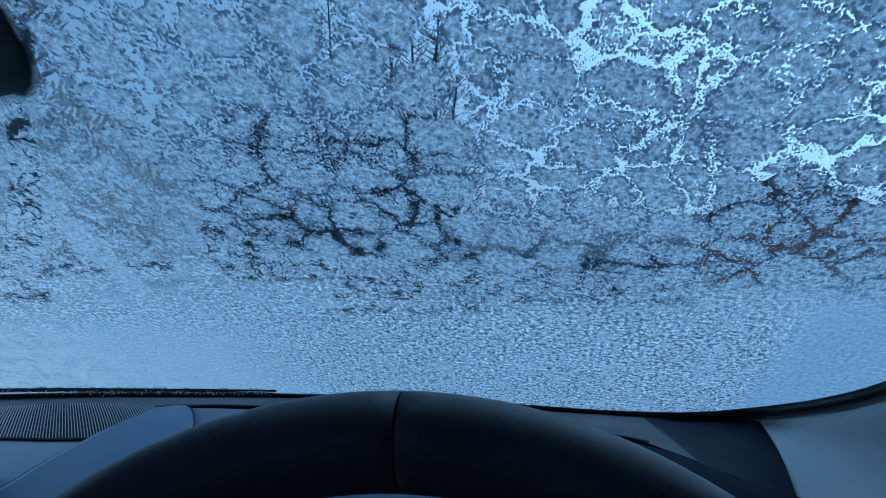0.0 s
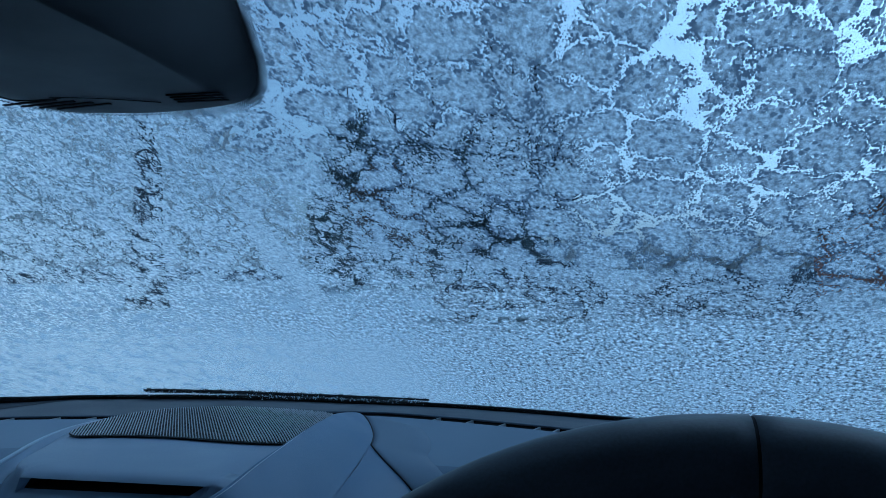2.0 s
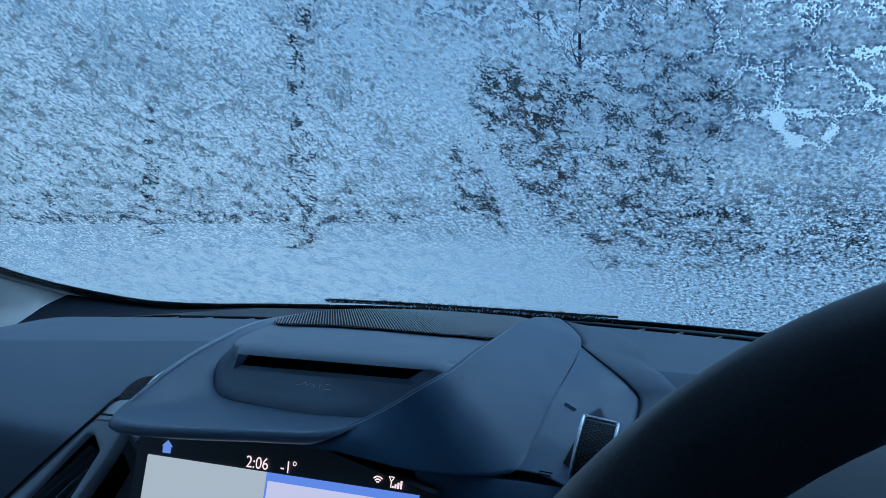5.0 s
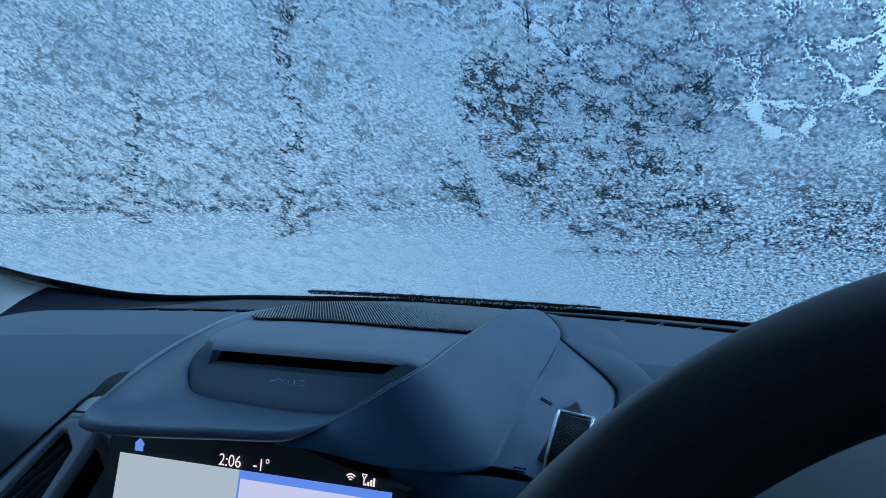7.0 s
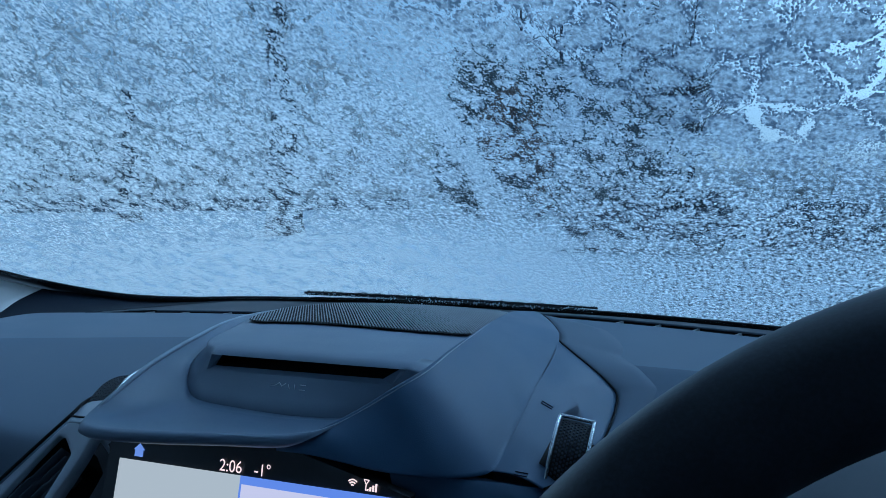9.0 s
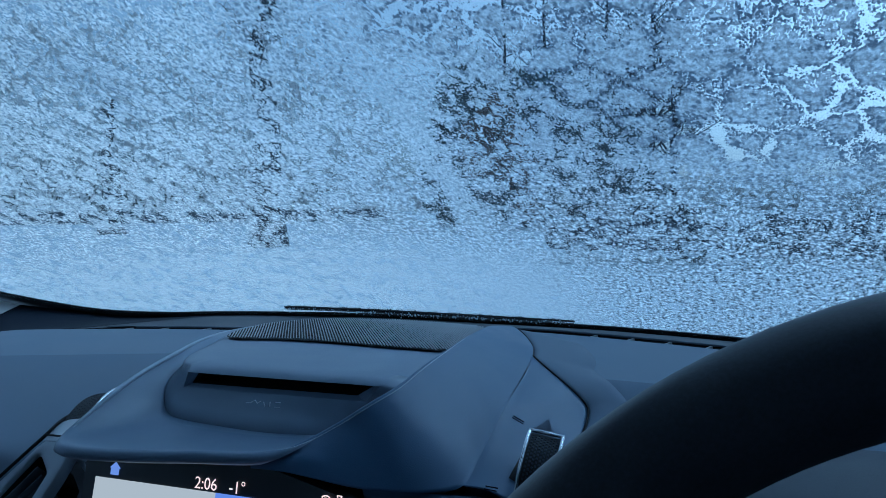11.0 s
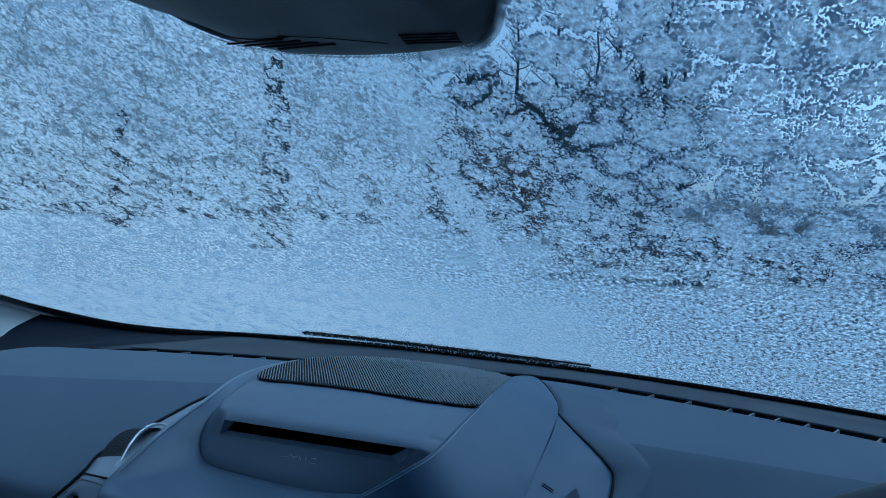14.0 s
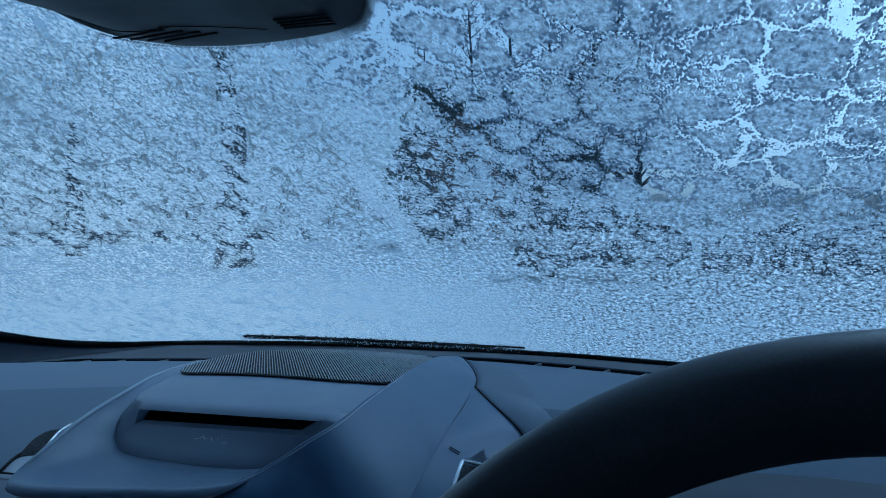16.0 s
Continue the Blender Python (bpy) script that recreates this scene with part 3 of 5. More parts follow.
for k in range(NS + 1):
    s = k / NS
    a, b = curve_at(INNER, s), curve_at(RIM, s)
    d = curve_at(RIM, min(s + 0.012, 1)) - curve_at(RIM, max(s - 0.012, 0))
    out = Vector((d.y, -d.x, 0)).normalized()
    if out.dot(b - a) < 0:
        out = -out
    front, crest = step(s, 0.43, 0.52), step(s, 0.735, 0.86)
    sag = 1.25 + 0.75 * step(s, 0.28, 0.42) + 0.6 * crest
    row = [a - UP * 0.004]
    for f in (0.0, 0.12, 0.28, 0.45, 0.62, 0.78, 0.9, 0.965):
        q = a.lerp(b, f)
        row.append(Vector((q.x, q.y, a.z + (b.z - a.z) * f ** sag)))
    r = 0.0034 * (1 - crest) + 0.0003 * crest
    row += [b, b + out * r * 0.6 - UP * r * 0.15, b + out * r * 1.1 - UP * r * 0.6, b + out * r * 1.3 - UP * r * 1.3]
    fall = 1 - front
    row += [b + out * (0.0052 * fall + r * 0.6 * front) - UP * (0.012 * fall + r * 1.9 * front), b + out * (0.008 * fall - 0.004 * front) - UP * (0.022 * fall + r * 2.5 * front),
            b + out * (0.010 * fall - 0.022 * front) - UP * (0.045 * fall + 0.012 * front)]
    if crest > 0.02:
        row[-3:] = [p.lerp(row[-4] - UP * 0.0006 + out * 0.0002, min(1.0, crest * 4)) for p in row[-3:]]
    shell.append(row)
local(part("cowl_shell", sheet(shell), POD, pod, "smooth grey dished cowl with a raised rim"), pod)
# a pale bead paints the highlight that runs along the rim
bead, girths = [], []
for k in range(141):
    s = 0.16 + 0.60 * k / 140
    bead.append(curve_at(RIM, s) - UP * (0.0007 + 0.0004 * step(s, 0.50, 0.58)))
    girths.append(0.0004 + 0.0011 * step(s, 0.17, 0.3) * (1 - step(s, 0.46, 0.56)) + 0.0002 * step(s, 0.65, 0.75))
bead += [curve_at(CREST, 0.085 + 0.85 * k / 70) - UP * 0.00045 for k in range(71)]
girths += [0.0005 - 0.00025 * step(k, 45, 70) for k in range(71)]
local(part("rim_glint", tube(bead, girths, 8), RIMGLINT, pod, "pale bead painted as the rim highlight"), pod)

# flank facing the driver: an upper panel under the crest and a lower one with the dial
panel = []
for k in range(73):
    s = k / 72
    a, b = curve_at(CREST, s), curve_at(CREASE, s)
    d = (b - a).normalized()
    tuck = 1 - step(s, 0.06, 0.27)
    a = a + Vector((-0.003, 0.004, -0.0062)) * tuck
    row = [a - d * 0.0045 - UP * 0.004 * (1 - tuck), a - d * 0.0030 - UP * 0.0012 * (1 - tuck), a - d * 0.0014 - UP * 0.0001]
    row += [a.lerp(b, f) + UP * (0.0012 + 0.002 * (1 - step(s, 0.3, 0.55))) * math.sin(math.pi * f) for f in (0.01, 0.04, 0.15, 0.3, 0.45, 0.6, 0.75, 0.88, 0.96, 1.0)]
    row.append(b + Vector((0.0, 0.010, -0.003)) * (1 - step(s, 0.42, 0.5)))
    panel.append(row)
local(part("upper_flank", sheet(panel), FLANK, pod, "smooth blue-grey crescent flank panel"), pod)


def flank_point(s, f):
    a, b = curve_at(BEND, s), curve_at(SHUT, s)
    return a.lerp(b, f) + UP * 0.0022 * math.sin(math.pi * f) * step(s, 0.1, 0.5)


def flank_z(x, y):
    """Height of the lower flank panel at a place."""
    s0, f0, w = 0.5, 0.5, 0.5
    for _ in range(5):
        best = min(((flank_point(min(max(s0 + w * i / 6, 0), 1), f0 + w * j / 6) - Vector((x, y, 0))).xy.length, s0 + w * i / 6, f0 + w * j / 6) for i in range(-6, 7) for j in range(-6, 7))
        s0, f0, w = min(max(best[1], 0), 1), best[2], w / 3
    return flank_point(s0, f0).z


lower = []
for k in range(49):
    s = k / 48
    lower.append([flank_point(s, f) - UP * (0.0003 if f else 0) for f in (0.0, 0.03, 0.1, 0.25, 0.4, 0.55, 0.7, 0.85, 0.95, 1.0)] + [flank_point(s, 1.0) + Vector((0.001, 0, -0.006))])
lower.append([p + Vector((0, 0.012, -0.004)) for p in lower[-1]])
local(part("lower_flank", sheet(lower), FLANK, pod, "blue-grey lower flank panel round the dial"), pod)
# dark shut line and the fillet that meets the pad
seam = [curve_at(SHUT, k / 40) + Vector((0.0008, 0, -0.0002)) for k in range(41)]
local(part("shut_line", tube(seam, 0.0008, 6), VOID, pod, "dark shut line"), pod)
EDGEB = [(0.0745, 0.786, 1.2645), (0.092, 0.778, 1.2655), (0.1157, 0.736, 1.2635), (0.128, 0.705, 1.2625)] + SHUT[:9]
local(part("back_joint", tube([curve_at(EDGEB[:5], k / 20) + Vector((0.0004, 0.0002, 0.0)) for k in range(21)], 0.0004, 5), VOID, pod, "fine dark panel joint"), pod)
fil = []
for k in range(41):
    g = k / 40
    a = curve_at(EDGEB, g) + Vector((0.0008, 0, -0.0012))
    b = a + Vector((0.006 + 0.052 * (1 - g) ** 0.8, 0.005 + 0.018 * math.sin(math.pi * g), 0))
    b.y = min(b.y, slot_y(b.x) - 0.004)
    b.z = dash_z(b.x, b.y) + 0.0006
    fil.append([a - UP * 0.004, a, a.lerp(b, 0.12) + UP * 0.0012, a.lerp(b, 0.4) + UP * 0.0016, a.lerp(b, 0.75) + UP * 0.0008, b, b + Vector((0.004, 0.002, -0.006))])
local(part("fillet", sheet(fil), PAD, pod, "dark grey pad fillet"), pod)

# insert with the slot
WALL = [(0.0, -0.12), (0.0012, 0.03), (0.0072, 0.2), (0.0175, 0.587), (0.0195, 0.905), (0.0225, 0.955), (0.028, 0.985), (0.037, 1.0)]


def inner_s(x):
    """The station at which the insert's foot passes x, along its front."""
    lo_s, hi_s = 0.45, 1.0
    for _ in range(30):
        mid_s = (lo_s + hi_s) / 2
        lo_s, hi_s = (mid_s, hi_s) if curve_at(INNER, mid_s).x < x else (lo_s, mid_s)
    return lo_s


SA, SB = inner_s(-0.0615), inner_s(0.0885)
ss = [SA * k / 60 for k in range(60)] + [SA + (SB - SA) * k / 24 for k in range(25)] + [SB + (1 - SB) * k / 4 for k in (1, 2, 3, 4)]
rows = [[] for _ in range(len(WALL) + 14)]
for s in ss:
    p = curve_at(INNER, s)
    n = (Vector((0.01 + 0.6 * p.x, 0.64, 0)) - Vector((p.x, p.y, 0))).normalized()
    tight = 0.35 + 0.65 * step(s, 0.36, 0.46)
    ring = p + n * WALL[-1][0] * tight
    zt = top_z(ring.x, ring.y)
    for k, (o, h) in enumerate(WALL):
        q = p + n * o * tight
        rows[k].append(Vector((q.x, q.y, p.z + (zt - p.z) * h)))
    g = max(0.0, (s - 0.12) / 0.88)
    ty = 0.784 - 0.268 * g ** 1.5
    t = Vector((interp(ty, CREST_X) + 0.003, ty, 0))
    for k in range(14):
        f = (k + 1) / 14
        q = Vector((ring.x, ring.y, 0)).lerp(t, f)
        rows[len(WALL) + k].append(Vector((q.x, q.y, top_z(q.x, q.y))))
lo = [Vector((-0.058, 0.5045, 1.2602)).lerp(Vector((0.0765, 0.5145, 1.2612)), k / 24) for k in range(25)]
hi = [Vector((-0.0555, 0.5065, 1.2702)).lerp(Vector((0.0857, 0.5165, 1.2712)), k / 24) for k in range(25)]
rows[3][60:85], rows[4][60:85] = lo, hi
for k in range(25):
    rows[2][60 + k] = rows[1][60 + k].lerp(lo[k], 0.4) - UP * 0.001
    rows[5][60 + k] = hi[k] + Vector((0, 0.0022, 0.0018))
    rows[6][60 + k] = rows[5][60 + k].lerp(rows[7][60 + k], 0.4) + UP * 0.0006
for k in range(85, 89):
    g = k - 84
    rows[3][k], rows[4][k] = lo[-1] + Vector((0.007, 0.0012, -0.0012)) * g, hi[-1] + Vector((0.0052, 0.0012, -0.0014)) * g
    rows[2][k] = rows[1][k].lerp(rows[3][k], 0.4)
    rows[5][k] = rows[4][k] + Vector((0, 0.0022, 0.0016))
    rows[6][k] = rows[5][k].lerp(rows[7][k], 0.5)
local(part("insert", sheet(rows, skip=lambda i, j: i == 3 and 60 <= j < 84), DOME, pod, "dark grey textured insert"), pod)

back, dz = Vector((0, 0.004, 0.0)), Vector((0, 0, 0.0012))


def pinch(line, left, right, sh):
    """A line drawn in at its ends and moved."""
    n = len(line) - 1
    return [Vector((line[0].x + left + (line[-1].x - line[0].x - left - right) * k / n, p.y, p.z)) + sh for k, p in enumerate(line)]


ch = [lo, pinch(lo, 0.004, 0.008, back + dz * 1.9), pinch(lo, 0.005, 0.009, back * 9 + dz)], [hi, pinch(hi, 0.006, 0.005, back - dz * 0.2), pinch(hi, 0.006, 0.006, back * 9 - dz)]
for nm, m, lab, q in (("slot_surround", DOME, "chamfered slot edge", (0, 1)), ("slot_hollow", VOID, "dark open slot", (1, 2))):
    bm = bmesh.new()
    for c in ch:
        sheet([c[q[0]], c[q[1]]], bm=bm)
    for e in (0, -1):
        sheet([[ch[0][q[0]][e], ch[0][q[1]][e]], [ch[1][q[0]][e], ch[1][q[1]][e]]], bm=bm)
    if nm == "slot_hollow":
        sheet([ch[0][2], ch[1][2]], bm=bm)
    local(part(nm, bm, m, pod, lab, False), pod)
# worn maker's badge: a thin worn scribble
badge = bmesh.new()
for pts in ([(-0.0125, 0), (-0.009, 0.0004), (-0.006, 0.0022), (-0.004, 0.0004), (-0.0015, 0.002)], [(0.0005, 0.0018), (0.002, -0.0008)], [(0.005, 0.002), (0.0054, -0.0009)], [(0.0085, 0.002), (0.0125, 0.0019)], [(0.0085, -0.0008), (0.0125, -0.0008)]):
    tube([(0.0135 + x, 0.495 + 0.45 * z + 0.12 * max(x, 0), 1.2578 + z) for x, z in pts], 0.00024, 5, badge)
local(part("badge", badge, PRINT, pod, "thin grey embossed badge"), pod)


# loudspeaker grille: a dark bed with fanned ribs
def grille_front(x):
    return interp(x, [(-0.134, 0.69), (-0.128, 0.65), (-0.12, 0.628), (-0.112, 0.615), (-0.103, 0.608), (-0.095, 0.606), (-0.07, 0.612), (-0.045, 0.617), (-0.01, 0.6205), (0.02, 0.619), (0.047, 0.6185), (0.066, 0.622), (0.078, 0.632), (0.095, 0.66)])


def grille_back(x):
    return interp(x, [(-0.1345, 0.70), (-0.132, 0.73), (-0.12, 0.762), (-0.10, 0.786), (-0.07, 0.798), (-0.03, 0.802), (0.01, 0.80), (0.045, 0.792), (0.07, 0.778), (0.085, 0.766)])


bed = []
for k in range(61):
    row = []
    for q in range(21):
        x = -0.134 + 0.222 * k / 60
        a, b = grille_front(x), grille_back(x)
        y = a + (b - a) * q / 20
        x = min(x, interp(y, CREST_X) - 0.001)
        row.append((x, y, top_z(x, y) + 0.0016))
    bed.append(row)
grille = local(part("speaker_grille", sheet(bed), VOID, pod, "ribbed dark loudspeaker grille"), pod)
for k in range(150):
    xf = -0.16 + 0.0028 * k
    lean = -0.68
    pts = []
    for q in range(49):
        y = 0.604 + 0.2 * q / 48
        x = xf + lean * (y - 0.648)
        if -0.134 < x < interp(y, CREST_X) - 0.002 and grille_front(x) < y < grille_back(x):
            pts.append((x, y, top_z(x, y) + 0.0018))
    if len(pts) < 2:
        continue
    bm = bmesh.new()
    prev = None
    for p in pts:
        ring = [bm.verts.new(Vector(p) + Vector(o)) for o in ((-0.0005, 0, -0.0004), (-0.00036, 0, 0.0008), (0.00036, 0, 0.0008), (0.0005, 0, -0.0004))]
        if prev:
            for a in range(3):
                bm.faces.new((prev[a], prev[a + 1], ring[a + 1], ring[a]))
        prev = ring
    part("rib", bm, RIB, grille)

# ---- passenger side strip with thumb wheel ----
strip = thing("side_strip", "silver-grey trim strip beside the pod with a thumb wheel", "trim strip", (-0.17, 0.5, 1.2))
E1 = [(-0.196, 0.672, 1.2345), (-0.1945, 0.637, 1.2335), (-0.186, 0.59, 1.231), (-0.170, 0.51, 1.2265), (-0.1475, 0.4685, 1.2245), (-0.1436, 0.4655, 1.2215), (-0.1436, 0.4662, 1.215)]
EL = E1[:5] + [(-0.1715, 0.4347, 1.1893), (-0.198, 0.4045, 1.152)]
E2 = [(-0.170, 0.675, 1.237), (-0.155, 0.635, 1.237), (-0.137, 0.59, 1.235), (-0.117, 0.51, 1.23), (-0.113, 0.4645, 1.227), (-0.113, 0.4645, 1.221), (-0.113, 0.4652, 1.214)]
g = []
for k in range(31):
    a, b = curve_at(E1, k / 30), curve_at(E2, k / 30)
    g.append([a + Vector((-0.001, 0, -0.008)), a, a.lerp(b, 0.1) + Vector((0, 0, 0.0015)), a.lerp(b, 0.5) + Vector((0, 0, 0.002)), b, b + Vector((0.01, 0, -0.01))])
local(part("strip", sheet(g), SILVER, strip, "silver-grey strip"), strip)
local(part("edge_line", tube([curve_at(EL, k / 30) + Vector((-0.001, 0, 0.001)) for k in range(31)], 0.0012, 6), VOID, strip, "dark edge joint"), strip)
a, b = curve_at(E1, 0.655), curve_at(E2, 0.655)
local(part("cross_joint", tube([a.lerp(b, f) + Vector((0, 0, 0.0022)) for f in (0, 0.5, 1)], 0.0007, 6), VOID, strip, "dark cross joint"), strip)


def thumb_wheel(parent, c, fwd, axis, radius, width, arc, hoops=(-1, 1), bar=False):
    """A knurled wheel between two chrome hoops, standing out of its slot."""
    fwd, axis = Vector(fwd).normalized(), Vector(axis).normalized()
    upv = axis.cross(fwd).normalized()
    if upv.z < 0:
        upv = -upv
    c = Vector(c)
    ang = [math.radians(a) for a in range(*arc)]
    rows = []
    for t in ang:
        rows.append([c + fwd * radius * math.cos(t) + upv * radius * math.sin(t) + axis * w for w in (-width / 2, -width / 6, width / 6, width / 2)])
    wheel = local(part("knurled_wheel", sheet(rows), BLACK, parent, "dark knurled thumb wheel"), parent)
    for i, t in enumerate(ang[1:-1]):
        for q in range(9):
            p = c + fwd * radius * math.cos(t + 0.04 * (q % 2)) + upv * radius * math.sin(t + 0.04 * (q % 2)) + axis * width * (q - 4) / 9.6
            m = Matrix.Translation(p) @ Matrix((axis, fwd * -math.sin(t) + upv * math.cos(t), fwd * math.cos(t) + upv * math.sin(t))).transposed().to_4x4()
            o = new("knurl", KNURL)
            o.parent = wheel
            o.matrix_basis = m
    if bar:
        ends = [c + fwd * radius * 1.05 * math.cos(ang[0]) + upv * radius * 1.05 * math.sin(ang[0]) + axis * s * width * 0.56 for s in (-1, 1)]
        local(part("chrome_bar", tube(ends, 0.0011, 6), CHROME, parent, "chrome top edge"), parent)
    for s in hoops:
        pts = [c + fwd * radius * 1.05 * math.cos(t) + upv * radius * 1.05 * math.sin(t) + axis * s * width * 0.56 for t in ang]
        local(part("chrome_hoop", tube(pts, 0.0012, 6), CHROME, parent, "chrome hoop"), parent)


KNURL = mesh_of("knurl", box((-0.0006, -0.0007, -0.0004), (0.0006, 0.0007, 0.0005), 0.0002, 1), COWL, False)
thumb_wheel(strip, (-0.158, 0.534, 1.1715), (-0.35, 1, 0.1), (1, 0.35, 0.12), 0.066, 0.02, (50, 131, 3), (1,))
mark = tube([(-0.137, 0.486, 1.2245), (-0.131, 0.49, 1.226), (-0.128, 0.496, 1.2265)], 0.0006, 5)
local(part("vent_symbol", mark, BLACK, strip, "small dark vent symbol"), strip)

# ---- driver side thumb wheel on the flank ----
dial = thing("vent_dial", "knurled vent dial with chrome edges set in the pod flank", "vent dial", (0.185, 0.525, 1.23))


# flat black patch on the flank paints the shade in the dial's recess
well_patch = [(0.1745, 0.498), (0.194, 0.499), (0.197, 0.54), (0.184, 0.557), (0.1735, 0.535)]
bm = bmesh.new()
top = [bm.verts.new((x, y, flank_z(x, y) + 0.0008)) for x, y in well_patch]
cen = bm.verts.new((0.187, 0.522, flank_z(0.187, 0.522) + 0.001))
for k in range(5):
    bm.faces.new((top[k], top[(k + 1) % 5], cen))
local(part("well_patch", bm, VOID, dial, "flat black patch painted as the recess shade", False), dial)
thumb_wheel(dial, (0.183, 0.528, 1.2165), (-0.12, 1, 0.1), (1, 0.12, -0.15), 0.034, 0.0172, (90, 178, 4), bar=True)
# thin dark plate that paints the shaded facet above the dial
bm = bmesh.new()
tri = [bm.verts.new((x, y, flank_z(x, y) + h)) for x, y, h in ((0.1755, 0.578, 0.0006), (0.1715, 0.556, 0.0008), (0.184, 0.549, 0.0012), (0.195, 0.541, 0.0006))]
bm.faces.new(tri)
bmesh.ops.solidify(bm, geom=bm.faces[:], thickness=0.0006)
local(part("recess_shade", bm, PAD, dial, "dark plate painted for the shade of a thumb recess", False), dial)
for n, pts in (("open_mark", [(0.158, 0.556), (0.165, 0.556)]), ("shut_mark", [(0.166, 0.482), (0.172, 0.485)])):
    bm = bmesh.new()
    for o in (0, 0.0025):
        tube([(x, y + o, flank_z(x, y + o) - 0.0001) for x, y in pts], 0.0004, 5, bm)
    local(part(n, bm, SHADETRIM, dial, "small dark printed mark"), dial)

# ---- touch screen ----
display = thing("touch_screen", "lit touch screen showing a pale map page", "screen", (0.02, 0.45, 1.15))
ZT = 1.2185


def scr(u, w, d=0.0):
    """A point of the screen: u to the right, w down from the lit top edge, d towards the cabin."""
    return Vector((-0.071 + u, 0.443 - 0.25 * w - d + 0.02 * u, ZT - w + 0.028 * u))


def quad(u0, u1, w0, w1, d, m, name, parent, label=""):
    bm = bmesh.new()
    vs = [bm.verts.new(scr(u, w, d)) for u, w in ((u0, w0), (u1, w0), (u1, w1), (u0, w1))]
    bm.faces.new(vs)
    bmesh.ops.solidify(bm, geom=bm.faces[:], thickness=0.0004)
    return local(part(name, bm, m, parent, label, False), display)


bez = bmesh.new()
vs = [[bez.verts.new(scr(u, w, d)) for u, w in ((-0.010, -0.0165), (0.12, -0.0165), (0.194, -0.001), (0.196, 0.13), (-0.010, 0.13))] for d in (0.0, -0.006)]
bez.faces.new(vs[0])
bez.faces.new(vs[1])
for k in range(5):
    bez.faces.new((vs[0][k], vs[0][(k + 1) % 5], vs[1][(k + 1) % 5], vs[1][k]))
local(part("bezel", bez, BLACK, display, "glossy black bezel", False), display)
quad(0.0, 0.090, 0.0, 0.115, 0.001, glow("screen_grey", (0.62, 0.47, 0.34), 1.0), "grey_page", display, "pale grey page")
quad(0.090, 0.186, 0.0, 0.115, 0.001, glow("screen_blue", (0.225, 0.25, 0.5), 1.0), "blue_frame", display, "blue page frame")
quad(0.0918, 0.1845, 0.0042, 0.115, 0.0016, glow("screen_map", (0.82, 0.56, 0.5), 1.0), "map_page", display, "pale lilac map")
ICON, TEXT = glow("icon_blue", (0.25, 0.27, 0.47), 1.0), glow("screen_text", (1.0, 0.56, 0.37), 1.35)
bm = bmesh.new()
for poly in ([(0.011, -0.002), (0.0175, -0.002), (0.0175, -0.0058), (0.011, -0.0058)], [(0.0098, -0.0058), (0.0187, -0.0058), (0.01425, -0.0095)]):
    bm.faces.new([bm.verts.new(scr(u, w, 0.0008)) for u, w in poly])
local(part("home_icon", bm, ICON, display, "blue house icon", False), display)


def letters(text, size, u, w):
    c = bpy.data.curves.new("clock_text", "FONT")
    c.body, c.size, c.align_x = text, size, "LEFT"
    tmp = new("clock_text", c)
    me = bpy.data.meshes.new_from_object(tmp.evaluated_get(bpy.context.evaluated_depsgraph_get()))
    bpy.data.objects.remove(tmp)
    me.materials.append(TEXT)
    o = new("clock_text", me)
    ux, wz = (scr(1, 0) - scr(0, 0)).normalized(), (scr(0, 0) - scr(0, 1)).normalized()
    wz = (wz - ux * wz.dot(ux)).normalized()
    n = ux.cross(wz)
    o.parent = display
    o.matrix_parent_inverse = Matrix.Translation(display.location).inverted()
    o.matrix_basis = Matrix.Translation(scr(u, w, 0.0009)) @ Matrix((ux, wz, n)).transposed().to_4x4()
    return tagged(o, "white clock and temperature figures")


letters("2:06", 0.0093, 0.0745, -0.001)
letters("-1°", 0.0093, 0.0985, -0.001)
bm = bmesh.new()
for r in (0.001, 0.0023, 0.0036):
    pts = [scr(0.161 + r * math.sin(a), -0.0025 - r * math.cos(a), 0.001) for a in [math.radians(q) for q in range(-45, 46, 15)]]
    tube(pts, 0.0004, 4, bm)
local(part("wifi_icon", bm, TEXT, display, "white wireless icon"), display)
bm = bmesh.new()
for k in range(4):
    bm.faces.new([bm.verts.new(scr(u, w, 0.001)) for u, w in ((0.1695 + 0.0016 * k, -0.0015), (0.1707 + 0.0016 * k, -0.0015), (0.1707 + 0.0016 * k, -0.0025 - 0.001 * k), (0.1695 + 0.0016 * k, -0.0025 - 0.001 * k))])
for a, b in (((0.1675, -0.0068), (0.1705, -0.0068)), ((0.1675, -0.0068), (0.169, -0.0045)), ((0.1705, -0.0068), (0.169, -0.0045)), ((0.169, -0.0045), (0.169, -0.0015))):
    tube([scr(*a, 0.001), scr(*b, 0.001)], 0.0003, 4, bm)
local(part("signal_icon", bm, TEXT, display, "white signal bars icon", False), display)

# console body below and beside the screen
console = thing("centre_console", "dark plastic console around the touch screen", "console", (0.05, 0.47, 1.0))
local(part("console_face", box((-0.088, 0.472, 0.7), (0.14, 0.62, 1.212), 0.01), BLACK, console), console)
